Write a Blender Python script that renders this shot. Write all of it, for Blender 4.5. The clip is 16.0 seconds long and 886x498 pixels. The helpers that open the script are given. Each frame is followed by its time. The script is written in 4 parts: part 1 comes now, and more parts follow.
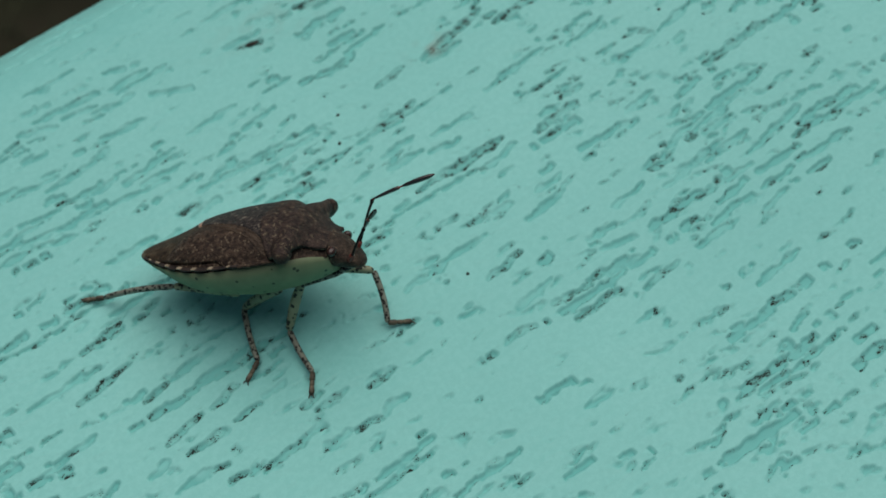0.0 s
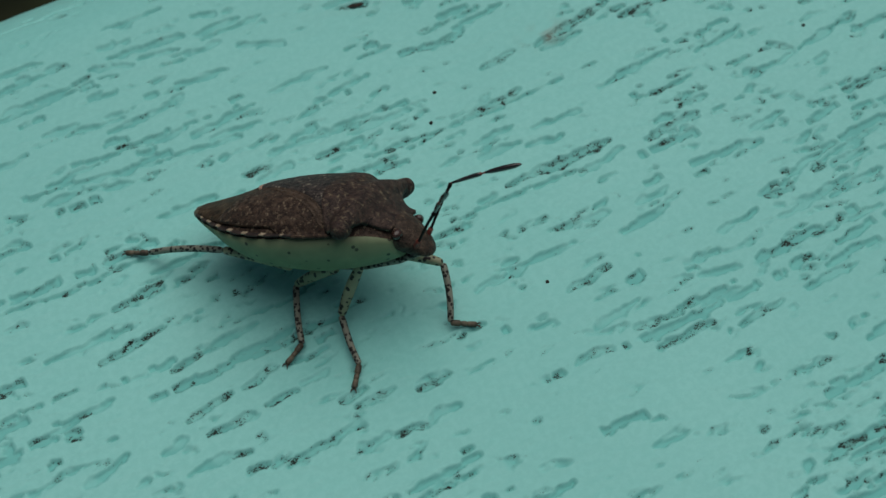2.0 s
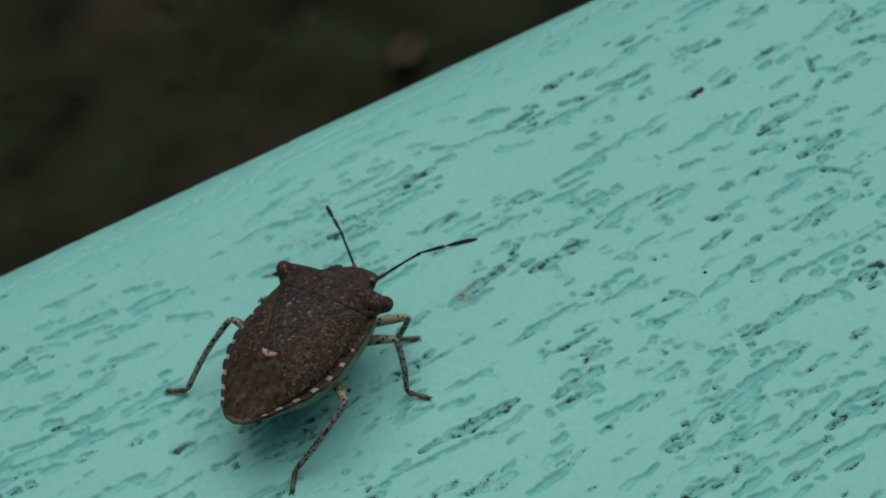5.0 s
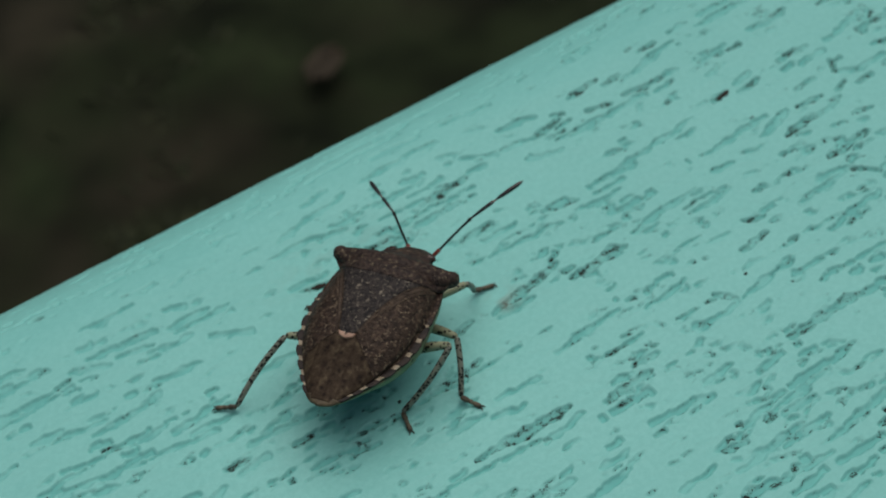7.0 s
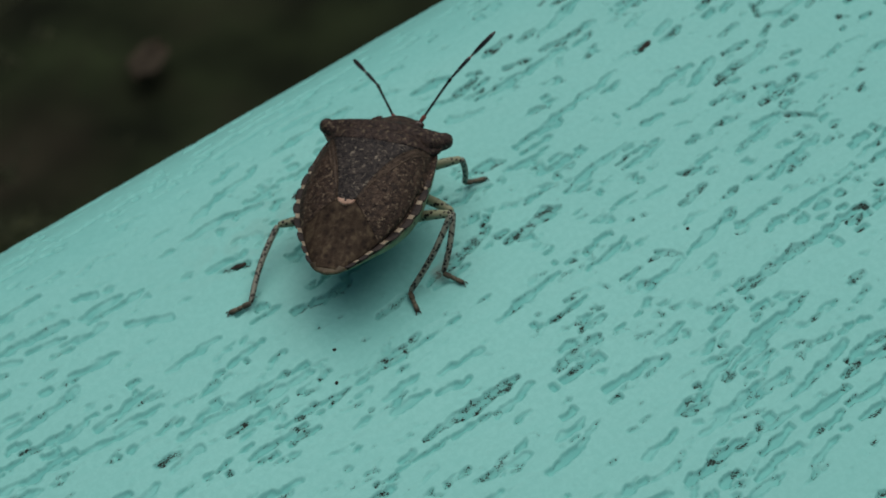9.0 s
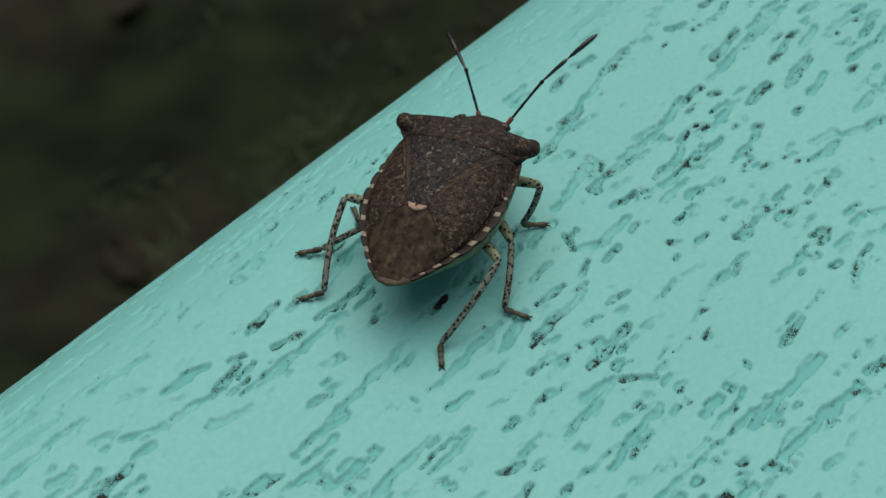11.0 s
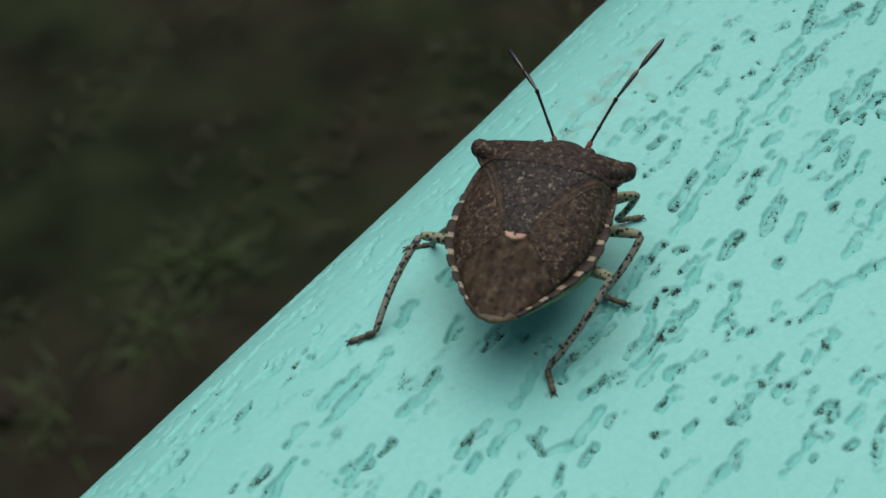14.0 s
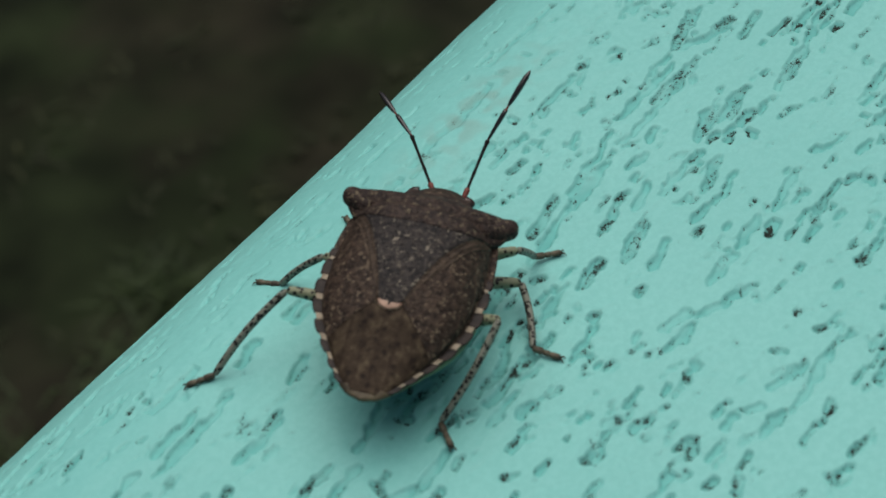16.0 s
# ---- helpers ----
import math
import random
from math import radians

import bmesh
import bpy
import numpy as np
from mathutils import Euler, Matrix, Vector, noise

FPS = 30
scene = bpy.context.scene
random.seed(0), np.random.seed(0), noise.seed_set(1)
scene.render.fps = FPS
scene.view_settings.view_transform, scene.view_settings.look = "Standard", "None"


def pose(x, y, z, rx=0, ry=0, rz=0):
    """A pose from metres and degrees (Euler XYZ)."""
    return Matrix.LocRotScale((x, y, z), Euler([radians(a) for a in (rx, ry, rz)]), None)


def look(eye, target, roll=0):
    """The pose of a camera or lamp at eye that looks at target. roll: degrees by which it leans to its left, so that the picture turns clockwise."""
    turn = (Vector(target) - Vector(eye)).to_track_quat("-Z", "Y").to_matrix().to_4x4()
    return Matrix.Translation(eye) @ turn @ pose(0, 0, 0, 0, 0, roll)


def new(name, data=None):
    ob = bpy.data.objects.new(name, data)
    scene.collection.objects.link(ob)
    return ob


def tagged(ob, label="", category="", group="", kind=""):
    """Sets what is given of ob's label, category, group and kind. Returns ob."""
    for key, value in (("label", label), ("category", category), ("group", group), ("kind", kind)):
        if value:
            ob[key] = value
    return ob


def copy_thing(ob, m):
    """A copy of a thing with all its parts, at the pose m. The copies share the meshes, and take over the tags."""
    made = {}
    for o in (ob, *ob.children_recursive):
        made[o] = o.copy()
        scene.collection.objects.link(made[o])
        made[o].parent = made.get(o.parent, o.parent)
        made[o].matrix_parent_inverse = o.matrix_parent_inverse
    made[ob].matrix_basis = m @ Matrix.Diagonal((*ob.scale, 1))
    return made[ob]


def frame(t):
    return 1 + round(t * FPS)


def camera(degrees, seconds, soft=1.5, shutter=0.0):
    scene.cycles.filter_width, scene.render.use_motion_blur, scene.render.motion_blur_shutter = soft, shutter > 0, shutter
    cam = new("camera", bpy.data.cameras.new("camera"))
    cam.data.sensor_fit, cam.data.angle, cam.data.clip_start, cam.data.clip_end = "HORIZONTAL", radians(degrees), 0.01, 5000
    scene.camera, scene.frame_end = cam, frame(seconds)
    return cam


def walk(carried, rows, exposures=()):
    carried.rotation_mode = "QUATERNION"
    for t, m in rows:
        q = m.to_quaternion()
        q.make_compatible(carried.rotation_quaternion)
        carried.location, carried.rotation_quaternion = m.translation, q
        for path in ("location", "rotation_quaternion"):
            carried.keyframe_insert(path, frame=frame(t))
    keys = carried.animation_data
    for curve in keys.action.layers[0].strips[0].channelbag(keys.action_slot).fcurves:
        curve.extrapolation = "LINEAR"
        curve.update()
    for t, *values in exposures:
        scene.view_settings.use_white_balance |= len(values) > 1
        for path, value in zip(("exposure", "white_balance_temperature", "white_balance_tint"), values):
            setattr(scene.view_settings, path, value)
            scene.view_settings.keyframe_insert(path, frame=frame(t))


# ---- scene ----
MM = 0.001
TOP = 0.92          # height of the railing's upper face above the ground

# ---- camera ----
cam = camera(24.0, 16.0, soft=1.5)
cam.data.dof.use_dof = True
cam.data.dof.focus_distance = 0.112
cam.data.dof.aperture_fstop = 108.0
walk(cam, [
    (0, pose(-0.04672, -0.06627, 1.01749, 39.680, 3.802, -38.451)),
    (0.5, pose(-0.04198, -0.06719, 1.01380, 40.162, 3.109, -35.001)),
    (1, pose(-0.03745, -0.06536, 1.00922, 41.789, 3.592, -32.659)),
    (1.5, pose(-0.03466, -0.06464, 1.00741, 41.845, 3.173, -29.974)),
    (2, pose(-0.04033, -0.06295, 1.00666, 40.988, 1.731, -29.819)),
    (2.5, pose(-0.03562, -0.06545, 1.00718, 41.173, 2.487, -28.858)),
    (3, pose(-0.02904, -0.06684, 1.00882, 41.856, 2.559, -28.216)),
    (3.5, pose(-0.02766, -0.06309, 1.01354, 42.450, 4.656, -28.938)),
    (3.7, pose(-0.02576, -0.06429, 1.01668, 43.038, 5.741, -28.872)),
    (5.8, pose(-0.03524, -0.06482, 1.01724, 43.739, 4.225, -31.891)),
    (6, pose(-0.03672, -0.06379, 1.01540, 43.518, 3.954, -32.138)),
    (6.5, pose(-0.03820, -0.06045, 1.01752, 43.340, 4.008, -32.622)),
    (7, pose(-0.03681, -0.06059, 1.01795, 43.547, 4.598, -33.594)),
    (7.5, pose(-0.04544, -0.05622, 1.01697, 43.240, 2.904, -35.354)),
    (8, pose(-0.04497, -0.05522, 1.01582, 43.155, 3.430, -36.158)),
    (8.5, pose(-0.04757, -0.05425, 1.01285, 42.833, 3.424, -36.584)),
    (8.8, pose(-0.04163, -0.05362, 1.01675, 42.995, 3.690, -38.165)),
    (9, pose(-0.03975, -0.05339, 1.01225, 42.883, 3.219, -39.014)),
    (9.3, pose(-0.03628, -0.04721, 1.01593, 42.068, 3.191, -40.556)),
    (9.5, pose(-0.03346, -0.04512, 1.01746, 42.447, 3.259, -41.359)),
    (10, pose(-0.02406, -0.04391, 1.01327, 42.592, 3.015, -43.150)),
    (10.2, pose(-0.02214, -0.04122, 1.01098, 42.494, 2.644, -44.132)),
    (12.3, pose(-0.01715, -0.02901, 0.99805, 44.786, 4.408, -48.812)),
    (12.5, pose(-0.01574, -0.02757, 0.99766, 44.378, 4.265, -49.365)),
    (13, pose(-0.01370, -0.02353, 0.99706, 44.471, 4.592, -50.203)),
    (13.5, pose(-0.01153, -0.02239, 0.99543, 45.333, 4.028, -51.715)),
    (14, pose(-0.01029, -0.01967, 0.99513, 45.567, 4.095, -52.672)),
    (14.5, pose(-0.00327, -0.02192, 0.99404, 46.288, 4.535, -53.499)),
    (15, pose(-0.00240, -0.02000, 0.99250, 46.145, 3.687, -54.908)),
    (15.5, pose(-0.00413, -0.02054, 0.99076, 46.225, 3.907, -54.693)),
    (16, pose(-0.00341, -0.02189, 0.99137, 46.054, 4.467, -54.107)),
], exposures=[(0, -0.05), (0.8, -0.22), (3.5, -0.26), (6, -0.15), (9, -0.12), (10, -0.05), (12.5, 0.16), (13.5, 0.20), (14.5, 0.42), (15.0, 0.25), (16, 0.16)])

# ---- light: overcast sky ----
world = bpy.data.worlds.new("overcast")
scene.world = world
world.use_nodes = True
wn = world.node_tree.nodes
sky = wn.new("ShaderNodeTexSky")
sky.sky_type = "NISHITA"
sky.sun_disc = False
sky.sun_elevation = radians(73)
sky.sun_rotation = radians(57)
sky.air_density = 0.8
sky.dust_density = 6.0
wn["Background"].inputs["Strength"].default_value = 0.039
world.node_tree.links.new(sky.outputs[0], wn["Background"].inputs["Color"])
sun = new("sun", bpy.data.lights.new("sun", "SUN"))
sun.data.energy = 2.0
sun.data.angle = radians(80)
sun.data.color = (1.0, 0.97, 0.92)
sun.matrix_world = look((0.28, 0.18, 2.0), (0.0, 0.0, 0.9))


# ---- materials ----
def material(name, rough=0.5, spec=0.5):
    m = bpy.data.materials.new(name)
    m.use_nodes = True
    b = m.node_tree.nodes["Principled BSDF"]
    b.inputs["Roughness"].default_value = rough
    b.inputs["Specular IOR Level"].default_value = spec
    return m, m.node_tree.nodes, m.node_tree.links, b


def noise_node(n, l, scale, detail=4.0, rough=0.55, stretch=None, coords="Object"):
    tc = n.new("ShaderNodeTexCoord")
    t = n.new("ShaderNodeTexNoise")
    t.inputs["Scale"].default_value = scale
    t.inputs["Detail"].default_value = detail
    t.inputs["Roughness"].default_value = rough
    if stretch:
        mp = n.new("ShaderNodeMapping")
        mp.inputs["Scale"].default_value = stretch
        l.new(tc.outputs[coords], mp.inputs["Vector"])
        l.new(mp.outputs[0], t.inputs["Vector"])
    else:
        l.new(tc.outputs[coords], t.inputs["Vector"])
    return t.outputs["Fac"]


def ramp(n, l, fac, *stops):
    r = n.new("ShaderNodeValToRGB")
    e = r.color_ramp.elements
    while len(e) < len(stops):
        e.new(0.5)
    for el, (p, c) in zip(e, stops):
        el.position = p
        el.color = (*c, 1.0) if len(c) == 3 else c
    l.new(fac, r.inputs["Fac"])
    return r.outputs["Color"]


def mixed(n, l, fac, a, b, blend="MIX"):
    x = n.new("ShaderNodeMix")
    x.data_type = "RGBA"
    x.blend_type = blend
    for sock, v in ((x.inputs["Factor"], fac), (x.inputs["A"], a), (x.inputs["B"], b)):
        if isinstance(v, (int, float)):
            sock.default_value = v
        elif isinstance(v, tuple):
            sock.default_value = (*v, 1.0)
        else:
            l.new(v, sock)
    return x.outputs["Result"]


def bumped(n, l, b, height, strength, distance):
    bu = n.new("ShaderNodeBump")
    bu.inputs["Strength"].default_value = strength
    bu.inputs["Distance"].default_value = distance
    l.new(height, bu.inputs["Height"])
    l.new(bu.outputs[0], b.inputs["Normal"])


def math_node(n, l, op, a, b=0.0):
    x = n.new("ShaderNodeMath")
    x.operation = op
    x.use_clamp = True
    for sock, v in zip(x.inputs, (a, b)):
        if isinstance(v, (int, float)):
            sock.default_value = v
        else:
            l.new(v, sock)
    return x.outputs[0]


def attr(n, name):
    a = n.new("ShaderNodeAttribute")
    a.attribute_name = name
    return a.outputs["Fac"]


def paint_material():
    m, n, l, b = material("teal_paint", 0.5, 0.26)
    big = noise_node(n, l, 60, 3)
    face = ramp(n, l, big, (0.3, (0.201, 0.545, 0.511)), (0.7, (0.232, 0.59, 0.554)))
    fine = noise_node(n, l, 900, 4, 0.6, (0.25, 1.0, 1.0))
    face = mixed(n, l, math_node(n, l, "MULTIPLY", fine, 0.26), face, (0.25, 0.62, 0.56))
    mottle = noise_node(n, l, 2400, 4, 0.7)
    face = mixed(n, l, ramp(n, l, mottle, (0.42, (0.30, 0.30, 0.30)), (0.60, (0, 0, 0))), face, (0.155, 0.475, 0.435))
    # recess floors in darker teal, partly occlusion painted into the colour
    low = ramp(n, l, noise_node(n, l, 400, 3), (0.35, (0.121, 0.425, 0.398)), (0.7, (0.162, 0.500, 0.465)))
    pit = attr(n, "pit")
    col = mixed(n, l, math_node(n, l, "POWER", pit, 1.6), face, low)
    # faint dark teal along the recess walls: their shade put into the colour
    col = mixed(n, l, math_node(n, l, "MULTIPLY", attr(n, "wall_shade"), 0.05), col, (0.075, 0.255, 0.23))
    grime = attr(n, "grime")
    speck = noise_node(n, l, 12500, 3, 0.7, (0.75, 1.0, 1.0))
    lim = math_node(n, l, "ADD", speck, math_node(n, l, "MULTIPLY", grime, 0.22))
    drift = noise_node(n, l, 2300, 2, 0.5)
    lim = math_node(n, l, "SUBTRACT", math_node(n, l, "ADD", lim, math_node(n, l, "MULTIPLY", drift, 0.5)), 0.25)
    spots = ramp(n, l, lim, (0.645, (0, 0, 0)), (0.69, (1, 1, 1)))
    has = math_node(n, l, "MULTIPLY", spots, math_node(n, l, "MULTIPLY", grime, 4.4))
    col = mixed(n, l, math_node(n, l, "MULTIPLY", grime, 0.46), col, (0.062, 0.15, 0.128))
    col = mixed(n, l, has, col, (0.018, 0.024, 0.020))
    stain = attr(n, "stain")
    col = mixed(n, l, math_node(n, l, "MULTIPLY", stain, 0.5), col, (0.22, 0.27, 0.23))
    l.new(col, b.inputs["Base Color"])
    rough = math_node(n, l, "ADD", math_node(n, l, "MULTIPLY", pit, 0.2), 0.42)
    l.new(math_node(n, l, "ADD", rough, math_node(n, l, "MULTIPLY", has, 0.35)), b.inputs["Roughness"])
    bumped(n, l, b, noise_node(n, l, 2200, 4, 0.6, (0.35, 1.0, 1.0)), 0.6, 0.00004)
    return m


def shell_material(name, dark, mid, light, scale=2500.0, light_at=0.56, pitted=0.25, rough=0.6):
    """Bug cuticle: dark blotches on a brown ground, paler flecks that come in clusters, and tiny pits."""
    m, n, l, b = material(name, rough, 0.18)
    clouds = noise_node(n, l, scale * 0.28, 3, 0.6)
    blotch = noise_node(n, l, scale * 0.9, 3, 0.6)
    ground = ramp(n, l, blotch, (0.38, dark), (0.62, mid))
    ground = mixed(n, l, ramp(n, l, clouds, (0.35, (0.5, 0.5, 0.5)), (0.62, (0, 0, 0))), ground, dark)
    fleck = ramp(n, l, noise_node(n, l, scale * 1.25, 3, 0.65), (light_at, (0, 0, 0)), (light_at + 0.09, (1, 1, 1)))
    patch = ramp(n, l, noise_node(n, l, scale * 0.4, 3, 0.6), (0.38, (0.2, 0.2, 0.2)), (0.60, (1, 1, 1)))
    tc = n.new("ShaderNodeTexCoord")
    v = n.new("ShaderNodeTexVoronoi")
    v.inputs["Scale"].default_value = scale * 2.2
    l.new(tc.outputs["Object"], v.inputs["Vector"])
    pits = ramp(n, l, v.outputs["Distance"], (0.10, (1, 1, 1)), (0.45, (0, 0, 0)))
    col = mixed(n, l, math_node(n, l, "MULTIPLY", fleck, patch), ground, light)
    col = mixed(n, l, math_node(n, l, "MULTIPLY", pits, pitted), col, tuple(c * 0.35 for c in dark))
    l.new(col, b.inputs["Base Color"])
    height = math_node(n, l, "SUBTRACT", math_node(n, l, "MULTIPLY", blotch, 1.0), math_node(n, l, "MULTIPLY", pits, 0.4))
    bumped(n, l, b, height, 0.8, 0.00012)
    return m


def membrane_material():
    """Dull wing membrane: cloudy olive brown with soft dark spots."""
    m, n, l, b = material("membrane_cuticle", 0.65, 0.12)
    ground = ramp(n, l, noise_node(n, l, 1500, 5, 0.7), (0.34, (0.022, 0.015, 0.010)), (0.52, (0.052, 0.036, 0.023)), (0.68, (0.095, 0.072, 0.045)))
    tc = n.new("ShaderNodeTexCoord")
    v = n.new("ShaderNodeTexVoronoi")
    v.inputs["Scale"].default_value = 2100
    l.new(tc.outputs["Object"], v.inputs["Vector"])
    spots = ramp(n, l, v.outputs["Distance"], (0.10, (0.9, 0.9, 0.9)), (0.42, (0, 0, 0)))
    w = n.new("ShaderNodeTexWave")
    w.bands_direction = "Y"
    w.inputs["Scale"].default_value = 420
    w.inputs["Distortion"].default_value = 3.0
    w.inputs["Detail"].default_value = 2.0
    l.new(tc.outputs["Object"], w.inputs["Vector"])
    veins = ramp(n, l, w.outputs["Fac"], (0.04, (0.45, 0.45, 0.45)), (0.16, (0, 0, 0)))
    col = mixed(n, l, veins, ground, (0.026, 0.016, 0.011))
    l.new(mixed(n, l, spots, col, (0.014, 0.009, 0.007)), b.inputs["Base Color"])
    bumped(n, l, b, noise_node(n, l, 2600, 4, 0.65), 0.7, 0.0001)
    return m


def leg_material(name, base, spot, scale=3800.0, amount=0.30, rough=0.5):
    m, n, l, b = material(name, rough, 0.35)
    tc = n.new("ShaderNodeTexCoord")
    v = n.new("ShaderNodeTexVoronoi")
    v.inputs["Scale"].default_value = scale
    l.new(tc.outputs["Object"], v.inputs["Vector"])
    dots = ramp(n, l, v.outputs["Distance"], (amount, (1, 1, 1)), (amount + 0.05, (0, 0, 0)))
    ground = ramp(n, l, noise_node(n, l, 900, 3), (0.3, tuple(c * 0.75 for c in base)), (0.7, base))
    l.new(mixed(n, l, dots, ground, spot), b.inputs["Base Color"])
    bumped(n, l, b, noise_node(n, l, 4000, 3), 0.3, 0.00003)
    return m


def plain_material(name, a, b_, scale, rough=0.5, spec=0.3, bump=0.0, dist=0.00003, coords="Object"):
    m, n, l, b = material(name, rough, spec)
    fac = noise_node(n, l, scale, 4, 0.6, None, coords)
    l.new(ramp(n, l, fac, (0.32, a), (0.68, b_)), b.inputs["Base Color"])
    if bump:
        bumped(n, l, b, noise_node(n, l, scale * 3, 3, 0.6, None, coords), bump, dist)
    return m


PAINT = paint_material()
PRONOTUM = shell_material("pronotum_cuticle", (0.019, 0.013, 0.012), (0.062, 0.042, 0.033), (0.16, 0.128, 0.082), 3000, 0.565)
SCUTELLUM = shell_material("scutellum_cuticle", (0.014, 0.0125, 0.0135), (0.052, 0.043, 0.038), (0.23, 0.20, 0.155), 3100, 0.56)
CORIUM = shell_material("corium_cuticle", (0.019, 0.012, 0.009), (0.070, 0.046, 0.032), (0.19, 0.145, 0.098), 3300, 0.55)
CLAVUS = shell_material("clavus_cuticle", (0.036, 0.025, 0.018), (0.080, 0.056, 0.039), (0.14, 0.105, 0.07), 2600, 0.58)
MEMBRANE = membrane_material()
HEADSKIN = shell_material("head_cuticle", (0.024, 0.017, 0.013), (0.065, 0.046, 0.033), (0.13, 0.095, 0.065), 3000)
BELLY = leg_material("belly_cuticle", (0.175, 0.225, 0.125), (0.035, 0.045, 0.03), 1500, 0.13, 0.6)
PALE = plain_material("pale_cuticle", (0.16, 0.125, 0.08), (0.40, 0.34, 0.25), 1900, 0.5)
TAIL = plain_material("tail_cuticle", (0.035, 0.026, 0.016), (0.12, 0.094, 0.055), 1500, 0.5)
PINK = plain_material("pink_cuticle", (0.30, 0.18, 0.125), (0.50, 0.33, 0.245), 1500, 0.4)
BLACK = plain_material("black_cuticle", (0.012, 0.010, 0.010), (0.042, 0.031, 0.026), 2200, 0.55, 0.2)
FEMUR = leg_material("femur_cuticle", (0.265, 0.285, 0.18), (0.014, 0.012, 0.010), 3500, 0.335)
TIBIA = leg_material("tibia_cuticle", (0.215, 0.225, 0.18), (0.013, 0.011, 0.010), 4600, 0.43)
TARSUS = plain_material("tarsus_cuticle", (0.020, 0.016, 0.012), (0.14, 0.12, 0.082), 1700, 0.5)
ANTENNA_RED = plain_material("antenna_base", (0.10, 0.022, 0.017), (0.19, 0.045, 0.033), 1800, 0.4)
ANTENNA_DARK = plain_material("antenna_tip", (0.004, 0.003, 0.003), (0.012, 0.007, 0.007), 1800, 0.6, 0.12)
ANTENNA_CLUB = plain_material("antenna_club", (0.008, 0.006, 0.006), (0.024, 0.019, 0.018), 1800, 0.25, 0.9)
BARK = plain_material("bark_crumb", (0.012, 0.011, 0.010), (0.045, 0.038, 0.031), 4200, 0.9, 0.2, 0.5)
EYE = plain_material("eye_facets", (0.02, 0.012, 0.010), (0.05, 0.025, 0.02), 5000, 0.2, 0.5)


def soil_material():
    m, n, l, b = material("mossy_soil", 0.95, 0.1)
    # near-black earth and moss: the lawn's shade is put into these colours
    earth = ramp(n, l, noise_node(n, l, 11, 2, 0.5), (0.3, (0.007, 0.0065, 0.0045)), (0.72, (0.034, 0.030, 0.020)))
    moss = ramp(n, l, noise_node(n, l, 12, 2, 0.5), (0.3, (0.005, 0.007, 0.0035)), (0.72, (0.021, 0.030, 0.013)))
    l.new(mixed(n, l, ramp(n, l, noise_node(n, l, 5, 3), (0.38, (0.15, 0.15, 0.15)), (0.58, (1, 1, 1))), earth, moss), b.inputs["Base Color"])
    bumped(n, l, b, noise_node(n, l, 90, 3), 0.15, 0.004)
    return m


SOIL = soil_material()


def grass_material():
    m, n, l, b = material("grass_blade", 0.7, 0.15)
    r = n.new("ShaderNodeNewGeometry").outputs["Random Per Island"]
    # blades coloured much darker than grass is, to stand for shade
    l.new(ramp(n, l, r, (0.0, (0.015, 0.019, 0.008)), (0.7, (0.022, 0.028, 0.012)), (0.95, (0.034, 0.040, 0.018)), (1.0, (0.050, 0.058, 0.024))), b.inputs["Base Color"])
    return m


GRASS = grass_material()
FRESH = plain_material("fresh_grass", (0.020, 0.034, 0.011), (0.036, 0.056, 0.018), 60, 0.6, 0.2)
# leaf colours kept dark too, matching the shade painted into the lawn
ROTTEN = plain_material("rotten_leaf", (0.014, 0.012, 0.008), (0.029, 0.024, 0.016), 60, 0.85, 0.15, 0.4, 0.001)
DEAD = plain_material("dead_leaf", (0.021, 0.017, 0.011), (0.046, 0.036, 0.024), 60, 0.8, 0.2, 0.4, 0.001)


# ---- helpers for meshes ----
def mesh_ob(name, verts, faces, mats, parent=None, label="", smooth=True, face_mats=None):
    me = bpy.data.meshes.new(name)
    me.from_pydata([tuple(v) for v in verts], [], [tuple(f) for f in faces])
    for m in mats if isinstance(mats, (list, tuple)) else [mats]:
        me.materials.append(m)
    if smooth:
        me.polygons.foreach_set("use_smooth", [True] * len(me.polygons))
    if face_mats is not None:
        me.polygons.foreach_set("material_index", face_mats)
    me.update()
    ob = new(name, me)
    if parent is not None:
        ob.parent = parent
    if label:
        tagged(ob, label)
    return ob


def ring_loft(rings):
    """Verts and faces of a closed loft through rings of equal size, with end caps."""
    k = len(rings[0])
    verts = [v for r in rings for v in r]
    faces = []
    for i in range(len(rings) - 1):
        for j in range(k):
            a, b = i * k + j, i * k + (j + 1) % k
            faces.append((a, b, b + k, a + k))
    faces.append(tuple(range(k - 1, -1, -1)))
    faces.append(tuple(range((len(rings) - 1) * k, len(rings) * k)))
    return verts, faces


def tube(points, radii, k=10, squash=1.0):
    """A rounded tube through points, metres."""
    pts = [Vector(p) for p in points]
    rings = []
    side = None
    for i, (p, r) in enumerate(zip(pts, radii)):
        d = (pts[min(i + 1, len(pts) - 1)] - pts[max(i - 1, 0)]).normalized()
        if side is None:
            side = d.cross(Vector((0, 1, 0))) if abs(d.y) < 0.9 else d.cross(Vector((0, 0, 1)))
        side = (side - d * side.dot(d)).normalized()
        other = d.cross(side)
        rings.append([p + side * (r * squash * math.cos(2 * math.pi * j / k)) + other * (r * math.sin(2 * math.pi * j / k)) for j in range(k)])
    return ring_loft(rings)


